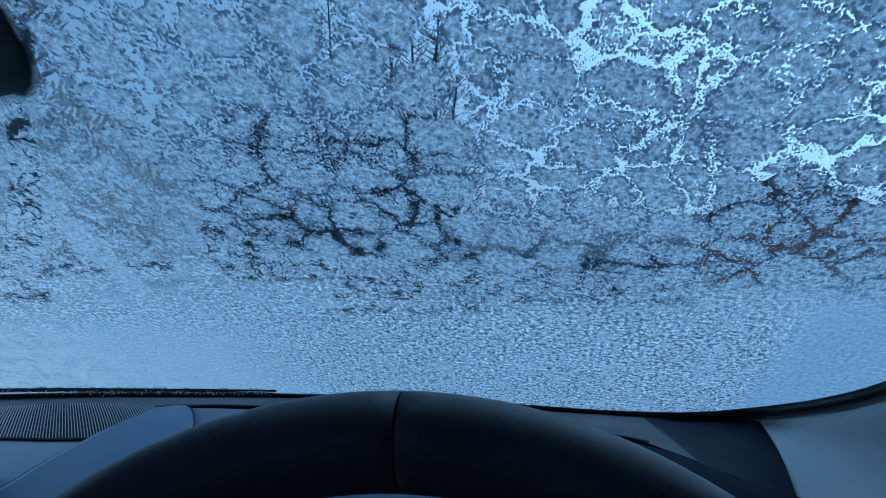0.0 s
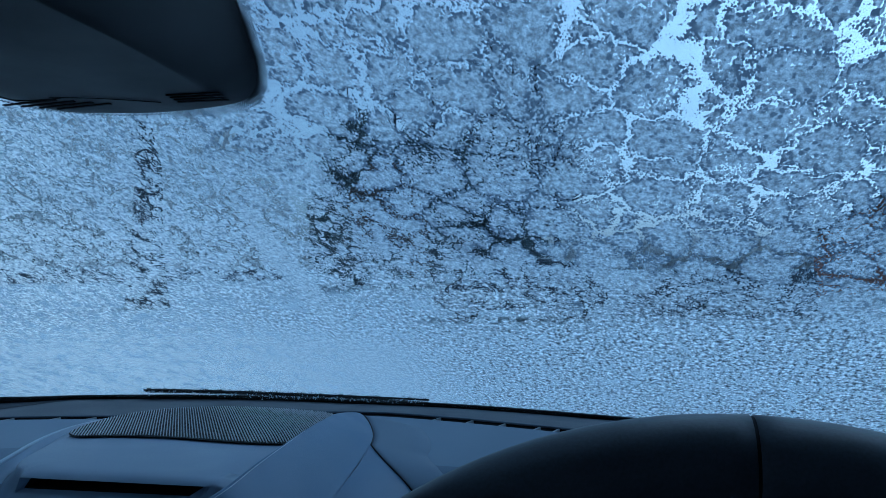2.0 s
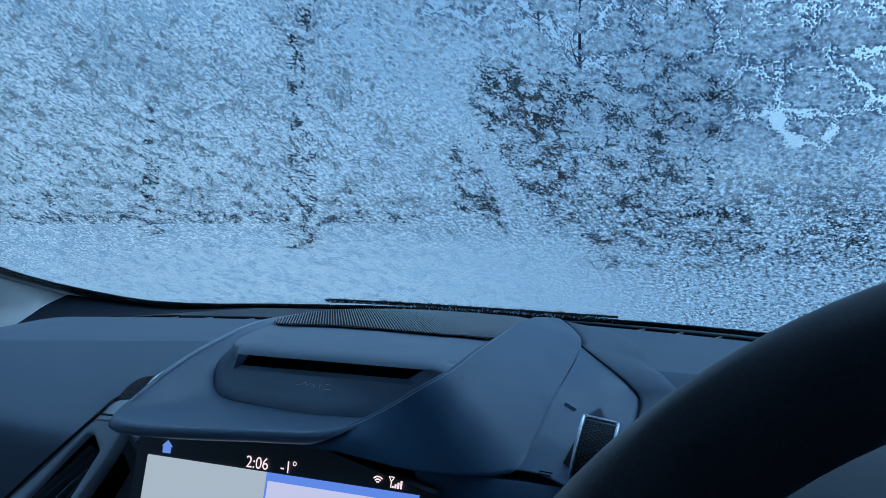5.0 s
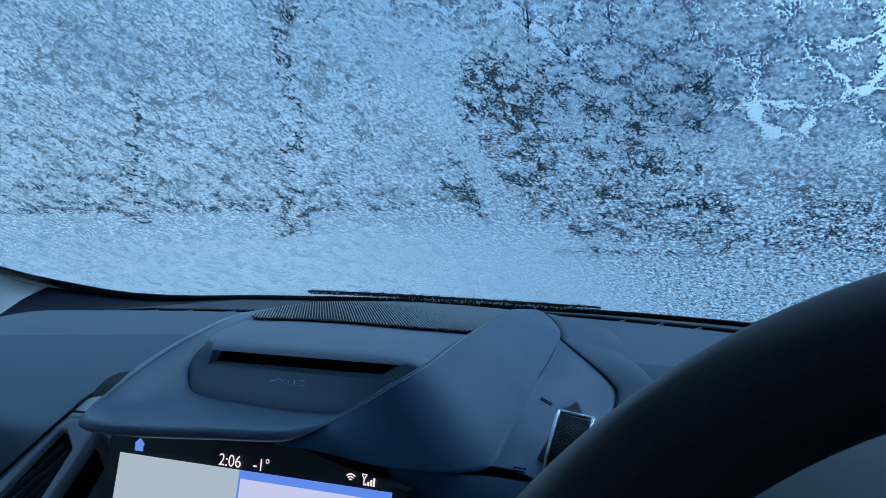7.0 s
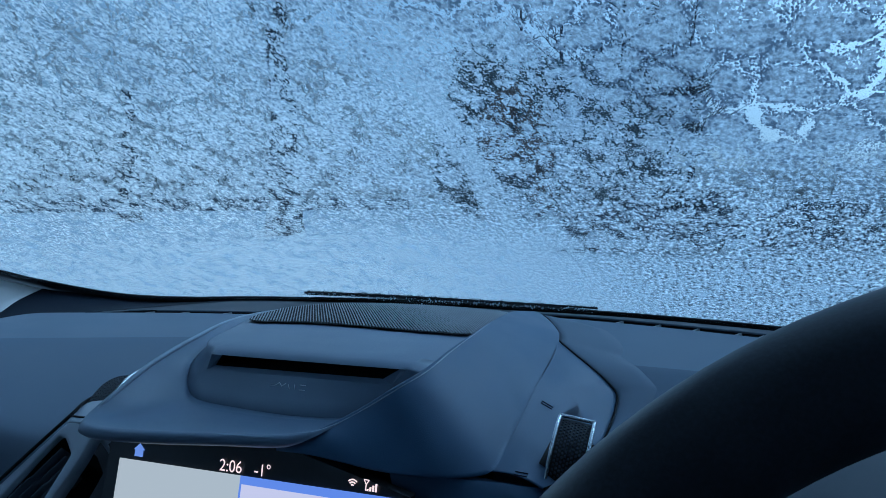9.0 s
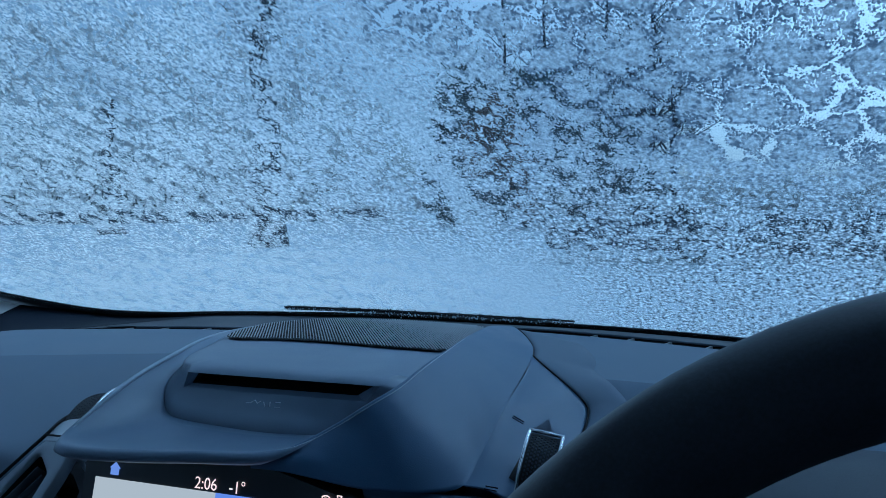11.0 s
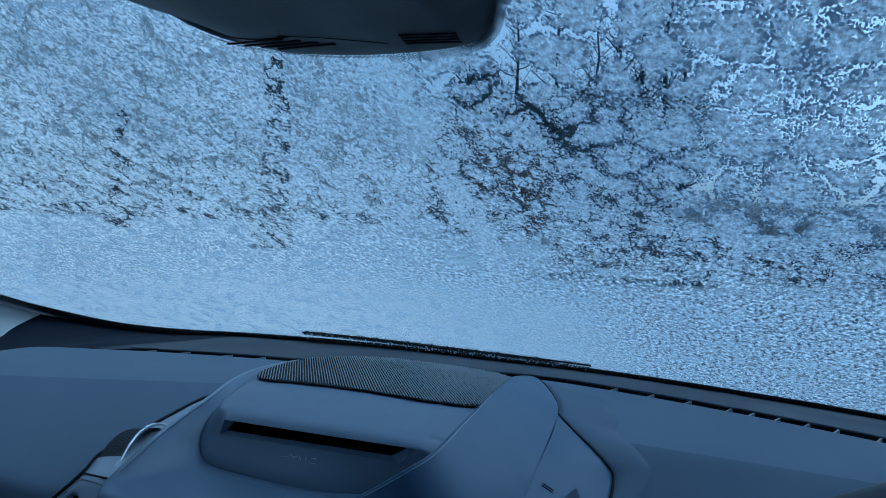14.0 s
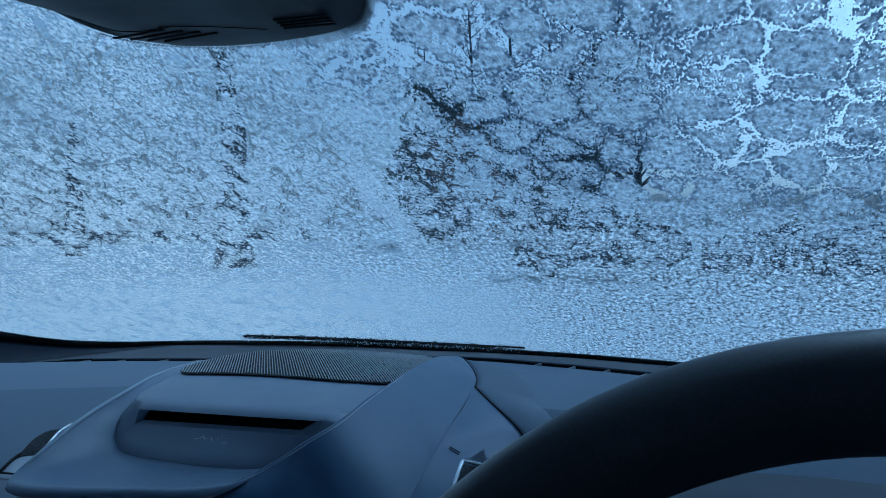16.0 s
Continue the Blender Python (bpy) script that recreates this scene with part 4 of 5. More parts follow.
right = [[(0.105, 0.458, 1.2325), (0.141, 0.4655, 1.2308), (0.165, 0.477, 1.2275), (0.182, 0.488, 1.2238), (0.21, 0.51, 1.218)], [(0.113, 0.458, 1.2), (0.15, 0.4645, 1.2), (0.175, 0.475, 1.2), (0.19, 0.486, 1.2), (0.222, 0.505, 1.19)], [(0.12, 0.452, 1.1), (0.15, 0.46, 1.1), (0.175, 0.47, 1.1), (0.195, 0.48, 1.1), (0.23, 0.5, 1.1)], [(0.12, 0.46, 0.8), (0.15, 0.465, 0.8), (0.175, 0.47, 0.8), (0.19, 0.475, 0.8), (0.23, 0.5, 0.8)]]
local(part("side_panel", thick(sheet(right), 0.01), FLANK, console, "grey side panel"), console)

# passenger-side centre air vent
vent = thing("air_vent", "black slatted air vent in a grey surround", "air vent", (-0.15, 0.45, 1.15))
OUTLINE = [(-0.1426, 0.4645, 1.2252), (-0.1245, 0.4637, 1.227), (-0.112, 0.4586, 1.2233), (-0.1113, 0.4464, 1.2103), (-0.1145, 0.4286, 1.1908), (-0.1167, 0.4136, 1.1743), (-0.1876, 0.4164, 1.1668), (-0.1707, 0.4342, 1.1885), (-0.1573, 0.4493, 1.2067)]
MOUTH = [(-0.1438, 0.4578, 1.2178), (-0.138, 0.4575, 1.2183), (-0.1218, 0.4487, 1.2113), (-0.1216, 0.445, 1.2074), (-0.1225, 0.4285, 1.1895), (-0.1235, 0.4169, 1.1768), (-0.1724, 0.4175, 1.1703), (-0.1627, 0.4284, 1.1834), (-0.1524, 0.4455, 1.2033)]
INTO = Vector((0.1, 0.728, -0.678))


def ring_of(pts, n=54):
    """A closed, slightly rounded loop through corner points."""
    m = len(pts)
    loop_pts = []
    for k in range(n):
        t = m * k / n
        a, b = Vector(pts[int(t) % m]), Vector(pts[(int(t) + 1) % m])
        loop_pts.append(a.lerp(b, t - int(t)))
    return [(loop_pts[k - 1] + 2 * loop_pts[k] + loop_pts[(k + 1) % n]) / 4 for k in range(n)]


ro, ri = ring_of(OUTLINE), ring_of(MOUTH)
rows = [[p + INTO * 0.008 for p in ro], [p + INTO * 0.0006 for p in ro], [p.lerp(q, 0.15) for p, q in zip(ro, ri)], [p.lerp(q, 0.85) for p, q in zip(ro, ri)], [q + INTO * 0.0008 for q in ri], [q + INTO * 0.004 for q in ri]]
local(part("surround", sheet(rows, closed_u=True), SILVER, vent, "silver-grey vent surround"), vent)
bm = sheet([[q + INTO * d for q in ri] for d in (0.0042, 0.03)], closed_u=True)
bm.faces.new([bm.verts.new(q + INTO * 0.03) for q in ri])
local(part("duct", bm, VOID, vent, "black hollow duct"), vent)
for a, b in (((-0.161, 0.4284, 1.1836), (-0.1406, 0.4534, 1.2135)), ((-0.1511, 0.429, 1.1858), (-0.1317, 0.4495, 1.2107)), ((-0.14, 0.4287, 1.1871), (-0.1254, 0.4474, 1.2093)), ((-0.1302, 0.4289, 1.1887), (-0.1225, 0.443, 1.2055))):
    a, b = Vector(a), Vector(b)
    a = a + (a - b) * 0.45
    side = INTO.cross(b - a).normalized()
    rows = []
    for d, w in ((0.004, -0.0005), (0.0034, 0.0), (0.004, 0.0005), (0.016, 0.002), (0.016, 0.001)):
        rows.append([a.lerp(b, f) + INTO * d + side * (w + 0.0016 * step(f, 0.55, 0.62)) for f in [q / 16 for q in range(17)]])
    local(part("slat", sheet(rows, closed_v=True), SLAT, vent), vent)

# ---- instrument hood behind the wheel ----
hood = thing("instrument_hood", "dark grey hood over the instrument cluster", "instrument hood", (0.39, 0.5, 1.2))
rows = []
for k in range(13):
    a = k / 12
    x0 = 0.235 + 0.31 * a
    zt = 1.235 + 0.016 * math.sin(math.pi * a) ** 0.5
    rows.append([(x0, 0.62, zt - 0.014), (x0, 0.54, zt - 0.002), (x0, 0.44, zt - 0.004), (x0, 0.425, zt - 0.010), (x0, 0.432, zt - 0.018), (x0, 0.5, zt - 0.024)])
local(part("hood", sheet(rows), COWL, hood), hood)
local(part("cluster_face", box((0.24, 0.5, 1.08), (0.54, 0.53, 1.235), 0.005), BLACK, hood, "black instrument face"), hood)

# ---- steering wheel ----
WC, WT, WR, Wr = Vector((0.387, 0.2354, 1.2106)), radians(32), 0.1689, 0.0164
E_X, E_U = Vector((1, 0, 0)), Vector((0, math.sin(WT), math.cos(WT)))
E_N = E_X.cross(E_U)
wheel = thing("steering_wheel", "black leather steering wheel with a stitched seam at the top", "steering wheel", WC)


def rim_ring(t, scale=1.0):
    d = math.cos(t) * E_X + math.sin(t) * E_U
    grip = 1 + 0.06 * math.cos(4 * t)
    return [WC + d * (WR + Wr * scale * math.cos(a)) + E_N * (Wr * 1.12 * scale * grip * math.sin(a)) for a in [2 * math.pi * q / 28 for q in range(28)]]


SEAM_T = radians(89.6)
NSEG = 140
ring_ts = [SEAM_T + radians(0.18) + (2 * math.pi - radians(0.36)) * k / NSEG for k in range(NSEG + 1)]
rings = [rim_ring(ring_ts[0], 0.97)] + [rim_ring(t) for t in ring_ts] + [rim_ring(ring_ts[-1], 0.97)]
local(part("rim", sheet(rings, closed_u=True), LEATHER, wheel, "black leather rim"), wheel)
local(part("rim_seam", sheet([rim_ring(SEAM_T - 0.008, 0.975), rim_ring(SEAM_T + 0.008, 0.975)], closed_u=True), VOID, wheel, "dark leather seam"), wheel)
hubr = []
for r, h in ((0.0, 0.004), (0.03, 0.004), (0.055, 0.001), (0.066, -0.006), (0.07, -0.02), (0.06, -0.05)):
    hubr.append([WC + E_X * r * 1.1 * math.cos(a) + E_U * (r * 0.95 * math.sin(a) - 0.012) + E_N * (h - 0.02) for a in [2 * math.pi * q / 32 for q in range(32)]])
local(part("hub", sheet(hubr, closed_u=True), BLACK, wheel, "black airbag hub"), wheel)
for t in (192, 348, 270):
    d = math.cos(radians(t)) * E_X + math.sin(radians(t)) * E_U
    w = E_N.cross(d)
    rows = []
    for r, hw, dep in ((0.05, 0.026, -0.03), (0.09, 0.02, -0.022), (0.13, 0.016, -0.01), (0.165, 0.018, 0.0)):
        c = WC + d * r + E_N * dep
        rows.append([c + w * hw * math.cos(a) + E_N * 0.009 * math.sin(a) for a in [2 * math.pi * q / 12 for q in range(12)]])
    local(part("spoke", sheet(rows, closed_u=True), BLACK, wheel, "black spoke"), wheel)
local(part("column", tube([WC - E_N * 0.05, WC - E_N * 0.24], 0.035, 16), BLACK, wheel, "black column shroud"), wheel)

# ---- sensor housing on the glass ----
sensor = thing("sensor_housing", "dark plastic sensor and mirror housing on the windscreen", "sensor housing", (0.02, 0.45, 1.54))
OUT = [(-0.12, 0.30), (-0.113, 0.375), (-0.102, 0.436), (-0.09, 0.466), (-0.07, 0.489), (-0.04, 0.504), (0.006, 0.5135), (0.056, 0.5155), (0.107, 0.511), (0.127, 0.5005), (0.1375, 0.483), (0.143, 0.463), (0.149, 0.436), (0.159, 0.376), (0.166, 0.30)]


def outline(s):
    p = curve_at([(x, y, 0) for x, y in OUT], s)
    return p.x, p.y


rows = []
for lvl in range(9):
    row = []
    for k in range(71):
        x, y = outline(k / 70)
        bx, by = 0.028 + (x - 0.028) * 0.80, 0.30 + (y - 0.30) * 0.86
        gz = glass_z(x, y) - 0.004
        f = (0.0, 0.12, 0.35, 0.62, 0.82, 0.93, 1.0, 1.0, 1.0)[lvl]
        h = (0.0, 0.25, 0.6, 0.85, 0.96, 1.0, 1.0, 1.0, 1.0)[lvl]
        sh = (1, 1, 1, 1, 1, 1, 1, 0.6, 0.02)[lvl]
        px, py = x + (bx - x) * f, y + (by - y) * f
        px = 0.028 + (px - 0.028) * sh
        py = 0.30 + (py - 0.30) * (sh if lvl > 6 else 1)
        zb = 1.5155 + 0.03 * step(-px, 0.0, 0.1)
        row.append((px, py, gz + (zb - gz) * h))
    rows.append(row)
local(part("cover", sheet(rows), HOUSING, sensor, "dark plastic cover"), sensor)
SLOT_ME = mesh_of("vent_slot", box((-0.0165, -0.0011, -0.0002), (0.0165, 0.0011, 0.0006), 0.0001, 1), VOID, False)


def under(x, y):
    return 1.5155 + 0.03 * step(-x, 0.0, 0.1) - 0.0006


for k in range(4):
    for x, y, ang in ((0.106 - 0.0015 * k, 0.464 + 0.006 * k, 4), (-0.003 + 0.008 * k, 0.458 + 0.006 * k, -6)):
        o = new("vent_slot", SLOT_ME)
        o.parent = sensor
        o.matrix_parent_inverse = Matrix.Translation(sensor.location).inverted()
        o.matrix_basis = pose(x, y, under(x, y), 0, 0, ang) @ Matrix.Diagonal((1.0 if x > 0.05 else 1.3, 1, 1, 1))
JOINT = [[(-0.09, 0.38), (-0.07, 0.42), (-0.045, 0.444), (-0.01, 0.45), (0.025, 0.452)], [(0.02, 0.449), (0.045, 0.458), (0.075, 0.478)]]
for pts in JOINT:
    c = [curve_at([(x, y, under(x, y)) for x, y in pts], k / 20) for k in range(21)]
    local(part("panel_joint", tube(c, 0.0003, 5), VOID, sensor, "dark panel joint"), sensor)
# dotted enamel fringe round the housing
bm = bmesh.new()
for k in range(260):
    s = 0.30 + 0.62 * k / 259
    x, y = outline(s)
    x2, y2 = outline(min(s + 0.004, 1))
    t = Vector((x2 - x, y2 - y, 0))
    if t.length < 1e-6:
        continue
    nn = Vector((-t.y, t.x, 0)).normalized()
    wide = 1 if s < 0.5 else 4
    for r in range(wide):
        o = 0.0006 + 0.0016 * r + (0.0008 if k % 2 else 0)
        rad = 0.0007 - 0.00008 * r
        p = on_glass(x + nn.x * o, y + nn.y * o, -0.0056)
        bm.faces.new([bm.verts.new(p + Vector((rad * math.cos(a), rad * math.sin(a), -0.565 * rad * math.sin(a)))) for a in [math.pi * q / 3 for q in range(6)]])
dots = local(part("enamel_dots", bm, FRIT, windscreen, "fringe of black enamel dots", False), windscreen)
tagged(dots, kind="stuff")

# ---- pillars, roof and closed cabin ----
for s in (-1, 1):
    pil = thing("pillar_trim", "pale grey fabric-finish windscreen pillar trim", "pillar trim", (s * 0.72, 0.8, 1.2), "windscreen pillars")
    edge = [foot_point(s, 1 - k / 12) for k in range(13)]
    start = edge[-1]
    run = [k for k, p in enumerate(loop) if s * (p.x - MID) > 0.6 and p.y < start.y - 0.025]
    for k in (run if s > 0 else run[::-1])[::2]:
        edge.append(loop[k] + sides[k] * 0.02 + Vector((0, 0, -0.007)))
    rows = []
    for k, p in enumerate(edge):
        up = step(start.y - p.y, -0.12, 0.3) if k > 12 else step(0.0, -0.12, 0.3) * step(k, 4, 12)
        q = p + Vector((s * (0.16 - 0.13 * up), -0.05 - 0.15 * up, -0.01 - 0.02 * up))
        rows.append([p + Vector((s * 0.002, 0.002, -0.006))] + [p.lerp(q, f) + Vector((-s * 0.3, -0.6, 0.6)).normalized() * h for f, h in ((0.0, 0.0), (0.03, 0.0012), (0.12, 0.003), (0.3, 0.005), (0.5, 0.006), (0.75, 0.004), (1.0, 0.0))])
    for _ in range(10):
        for k in range(1, len(rows) - 1):
            for j in range(3, len(rows[k])):
                rows[k][j] = (rows[k - 1][j] + 2 * rows[k][j] + rows[k + 1][j]) / 4
    local(part("trim_panel", sheet(rows), PILLAR, pil), pil)

# cabin shell out of view; its greys and glass tints steer the fill light
ceiling = part("ceiling", thick(sheet([[(x, y, 1.655 + 0.02 * math.cos(x * 1.6) - 0.03 * step(abs(x), 0.5, 0.75) - 0.02 * step(0.5 - y, 1.5, 2.4)) for x in [-0.75 + 0.1 * i for i in range(16)]] for y in (0.31, 0.1, -0.4, -0.9, -1.5, -2.0)]), 0.02), LINER)
tagged(ceiling, "pale grey cloth headliner", "ceiling", kind="structure")
floor = part("floor", box((-0.78, -2.0, 0.3), (0.78, 1.0, 0.34), 0.01), CABIN)
tagged(floor, "grey carpeted car floor", "floor", kind="structure")
for s, nm in ((-1, "wall_left"), (1, "wall_right")):
    bm = box((s * 0.76, -2.0, 0.34), (s * 0.82, 0.95, 1.12), 0.01)
    box((s * 0.70, -2.0, 1.56), (s * 0.78, 0.3, 1.64), 0.01, bm=bm)
    box((s * 0.74, -0.62, 1.12), (s * 0.79, -0.5, 1.57), 0.01, bm=bm)
    box((s * 0.74, -2.0, 1.12), (s * 0.79, -1.5, 1.57), 0.01, bm=bm)
    tagged(part(nm, bm, CABIN), "grey car door side with window openings", "wall", kind="structure")
    w = part("window_1" if s < 0 else "window_2", box((s * 0.765, -1.5, 1.12), (s * 0.769, 0.62, 1.56)), LEFTGLASS if s < 0 else SIDEGLASS, smooth=False)
    w.visible_shadow = False
    tagged(w, "unseen side window glass, tinted to balance the light", "window", kind="structure")
bm = box((-0.8, -2.06, 0.34), (0.8, -2.0, 1.12), 0.01)
box((-0.8, -2.06, 1.56), (0.8, -2.0, 1.66), 0.01, bm=bm)
tagged(part("wall_back", bm, CABIN), "grey rear of the cabin below its window", "wall", kind="structure")
w = part("window_3", box((-0.78, -2.035, 1.12), (0.78, -2.03, 1.56)), REARGLASS, smooth=False)
w.visible_shadow = False
tagged(w, "plain rear window glass", "window", kind="structure")
bm = box((-0.8, 0.98, 0.34), (0.8, 1.02, 1.14), 0.005)
box((-0.8, 1.021, 0.34), (0.8, 1.92, 0.86), 0.03, bm=bm)
tagged(part("wall_front", bm, COWL), "dark bulkhead below the dashboard", "wall", kind="structure")
# bonnet, itself out of view, added to block light from below
bon = []
for k in range(9):
    y = 1.09 + 0.1 * k
    bon.append([(x, y + 0.0, 1.145 - 0.016 * k - 0.0035 * k * k * 0.5 - 0.10 * x * x) for x in [-0.8 + 0.1 * i for i in range(17)]])
tagged(part("bonnet", thick(sheet(bon), 0.02), BODYPAINT), "frosted car bonnet below the windscreen", "bonnet", kind="structure")

# ---- wiper ----
wiper = thing("wiper", "black windscreen wiper with rime along its blade", "wiper", (-0.13, 1.0, 1.25))
pts = [on_glass(-0.335 + 0.42 * k / 20, 1.0165 + 0.019 * math.sin(math.pi * 0.62 * k / 20), 0.0035) for k in range(21)]
rows = [[p + Vector((0, dy, -0.565 * dy + h)) * min(1.0, 0.2 + (20 - k) / 9) for k, p in enumerate(pts)] for dy, h in ((0.003, 0.0), (0.0025, 0.0015), (-0.001, 0.002), (-0.005, 0.0015), (-0.0055, 0.0))]
local(part("blade", sheet(rows, closed_v=True), RUBBER, wiper, "black rubber blade"), wiper)
local(part("spine", tube([p + Vector((0, 0.004, 0.003)) for p in pts], 0.0022, 6), RUBBER, wiper, "dark metal spine"), wiper)
bm = bmesh.new()
for k in range(260):
    p = pts[0].lerp(pts[-1], random.random()) + Vector((0, 0.012, -0.007)) + Vector((0, random.gauss(-0.02, 0.003), random.gauss(0.0085, 0.0012)))
    bmesh.ops.create_icosphere(bm, subdivisions=1, radius=random.uniform(0.0005, 0.0012), matrix=Matrix.Translation(p))
tagged(local(part("rime", bm, ICE, wiper, "white rime crystals"), wiper), kind="stuff")

# ---- outside ----
EYE0 = Vector((0.33, 0.1, 0))


def at(az, d, z=0.0):
    """A place by its bearing in degrees from the driver's seat, and its distance."""
    return EYE0 + Vector((d * math.sin(radians(az)), d * math.cos(radians(az)), z))


gr = []
for j in range(41):
    r = 0.5 * (1.19 ** j) if j else 0.0
    gr.append([(r * math.cos(a), r * math.sin(a), 0.0 + 0.02 * noise.noise((r * math.cos(a) * 0.3, r * math.sin(a) * 0.3, 0)) * min(r / 6, 1)) for a in [2 * math.pi * k / 96 for k in range(96)]])
tagged(part("ground", sheet(gr[1:], closed_u=True), GROUND), "ground white with frost and thin snow", "ground", kind="structure")


def leaf_cloud(bm, c, size, n, leaf, rng):
    """Many small leaves in an uneven clump."""
    for _ in range(n):
        d = Vector((rng.gauss(0, 1), rng.gauss(0, 1), rng.gauss(0, 1))).normalized() * rng.random() ** 0.4
        p = Vector(c) + Vector((d.x * size[0], d.y * size[1], d.z * size[2]))
        u = Vector((rng.gauss(0, 1), rng.gauss(0, 1), rng.gauss(0, 1))).normalized()
        w = u.orthogonal().normalized() * leaf * rng.uniform(0.3, 0.6)
        u = u * leaf * rng.uniform(0.6, 1.2)
        bm.faces.new([bm.verts.new(p + o) for o in (-u, w, u, -w)])


def bare_tree(name, base, height, girth, seed, label, spread=0.3, twig=BARK, limbs=26, low=0.3, crown=True):
    rng = random.Random(seed)
    t = thing(name, label, "tree", base, "bare trees")
    pts = [Vector(base) + Vector((rng.uniform(-1, 1) * girth * 0.25 * k / 6, 0, height * k / 10 - 0.2 * (k == 0))) for k in range(11)]
    local(part("trunk", tube(pts, [girth * 0.5 * (1.25 if k == 0 else 1.0 - 0.085 * k) for k in range(11)], 10), BARK, t, "dark trunk"), t)
    if crown:
        bm = bmesh.new()
        for _ in range(limbs):
            f = rng.uniform(low, 0.97)
            a = rng.uniform(0, 2 * math.pi)
            p = Vector(base) + Vector((0, 0, height * f))
            ln = height * spread * (1.25 - f) * rng.uniform(0.6, 1.1)
            d = Vector((math.cos(a), math.sin(a), rng.uniform(0.4, 1.1))).normalized()
            q = p + d * ln
            tube([p, p.lerp(q, 0.5) + Vector((0, 0, -0.05 * ln)), q], [girth * 0.16 * (1.1 - f) + 0.02, girth * 0.1 * (1.1 - f) + 0.015, 0.01], 5, bm, False)
            for _ in range(5):
                s = p.lerp(q, rng.uniform(0.3, 1.0))
                e = s + Vector((rng.gauss(0, 1), rng.gauss(0, 1), rng.uniform(0.2, 1.2))).normalized() * ln * rng.uniform(0.25, 0.5)
                tube([s, e], [0.02, 0.008], 4, bm, False)
                for _ in range(3):
                    s2 = s.lerp(e, rng.random())
                    tube([s2, s2 + Vector((rng.gauss(0, 1), rng.gauss(0, 1), rng.uniform(0, 1))).normalized() * ln * 0.2], [0.012, 0.006], 3, bm, False)
        local(part("crown", bm, twig, t, "bare branches"), t)
    return t


def shrub(name, base, size, n, leaf, seed, label, material, category="tree", trunk=True):
    rng = random.Random(seed)
    t = thing(name, label, category, base, "evergreens")
    if trunk:
        local(part("trunk", tube([Vector(base), Vector(base) + Vector((0, 0, size[2] * 0.8))], [0.25, 0.08], 8), BARK, t, "dark trunk"), t)
    bm = bmesh.new()
    for _ in range(26):
        z = rng.random() ** 0.8
        r = math.sqrt(max(1 - z * z, 0)) * rng.random() ** 0.4
        a = rng.uniform(0, 2 * math.pi)
        c = Vector(base) + Vector((size[0] * r * math.cos(a), size[1] * r * math.sin(a), size[2] * (0.08 + 0.84 * z)))
        leaf_cloud(bm, c, (size[0] * 0.3, size[1] * 0.3, size[2] * 0.13), n // 26, leaf, rng)
    local(part("crown", bm, material, t, "dense dark foliage"), t)
    return t


# two dark trunks towards the field
bare_tree("trunk_tree", at(-36.4, 25), 11.0, 1.15, 3, "tall bare tree with a straight dark trunk on the verge", 0.28, TWIG, 30, 0.55)
bare_tree("pollard_tree", at(-47.2, 38), 6.2, 1.15, 5, "short pollarded tree with a dark trunk", 0.18, BARK, 12, 0.8)
# tall bare trees above the evergreens
for k, (az, d, h) in enumerate(((-18.5, 52, 17), (-15.5, 50, 19), (-12.5, 54, 16), (-22, 55, 15), (-9.8, 56, 12))):
    bare_tree("bare_tree", at(az, d), h, 0.45, 20 + k, "tall leafless tree with dark trunk behind evergreens", 0.22, BARK, 30, 0.3)
for k, (az, d, h) in enumerate(((-11.0, 50, 17), (-9.2, 55, 19), (-7.5, 52, 18), (-6.0, 57, 15))):
    bare_tree("bare_tree", at(az, d), h, 0.6, 60 + k, "tall leafless tree with dark trunk beside the evergreens", 0.28, BARK, 60, 0.25)
# evergreen mass
for k, (az, d, w, h, m, lab) in enumerate(((-21, 44, 3.4, 10.3, LEAF, "dense dark green evergreen tree"), (-17, 42, 3.2, 9.0, LEAF, "dense dark green evergreen tree"), (-22.6, 46, 2.4, 6.8, LEAF, "dense dark green evergreen tree"),
                                           (-13.5, 43, 3.6, 9.0, LEAF, "dense dark green evergreen tree"), (-10.0, 44, 2.8, 6.0, LEAF, "low dark evergreen shrub"), (-19, 40, 2.2, 7.2, BROWNLEAF, "brown-leaved beech tree beside dark evergreens"))):
    shrub("evergreen_tree" if m is LEAF else "beech_tree", at(az, d), (w, w, h), 7800, 0.16, 40 + k, lab, m)


def wood(name, az0, az1, d, heights, seed, label, material, n, leaf):
    """A far wood with an uneven top, grey with rime and painted haze."""
    rng = random.Random(seed)
    bm = bmesh.new()
    for _ in range(n):
        az = rng.uniform(az0, az1)
        h = interp(az, heights) * (0.86 + 0.2 * noise.noise((az * 0.7, seed, 0)) + 0.1 * noise.noise((az * 2.3, seed, 3)))
        z = h * rng.random() ** 1.2
        p = at(az, d + rng.uniform(-4, 4) * min(1.0, d / 60), z)
        u = Vector((rng.gauss(0, 0.5), rng.gauss(0, 0.5), rng.gauss(0, 1))).normalized()
        w = u.orthogonal().normalized() * leaf * 0.4
        u = u * leaf
        bm.faces.new([bm.verts.new(p + o) for o in (-u, w, u, -w)])
    return tagged(part(name, bm, material, smooth=False), label, "trees", kind="stuff")


wood("far_wood", -85, -26.5, 85, [(-85, 20), (-45, 24), (-34, 22), (-30, 17), (-27, 12.5), (-26.5, 11)], 7, "pale grey wood far across the field, rimed and painted hazy", FARWOOD, 13000, 0.55)
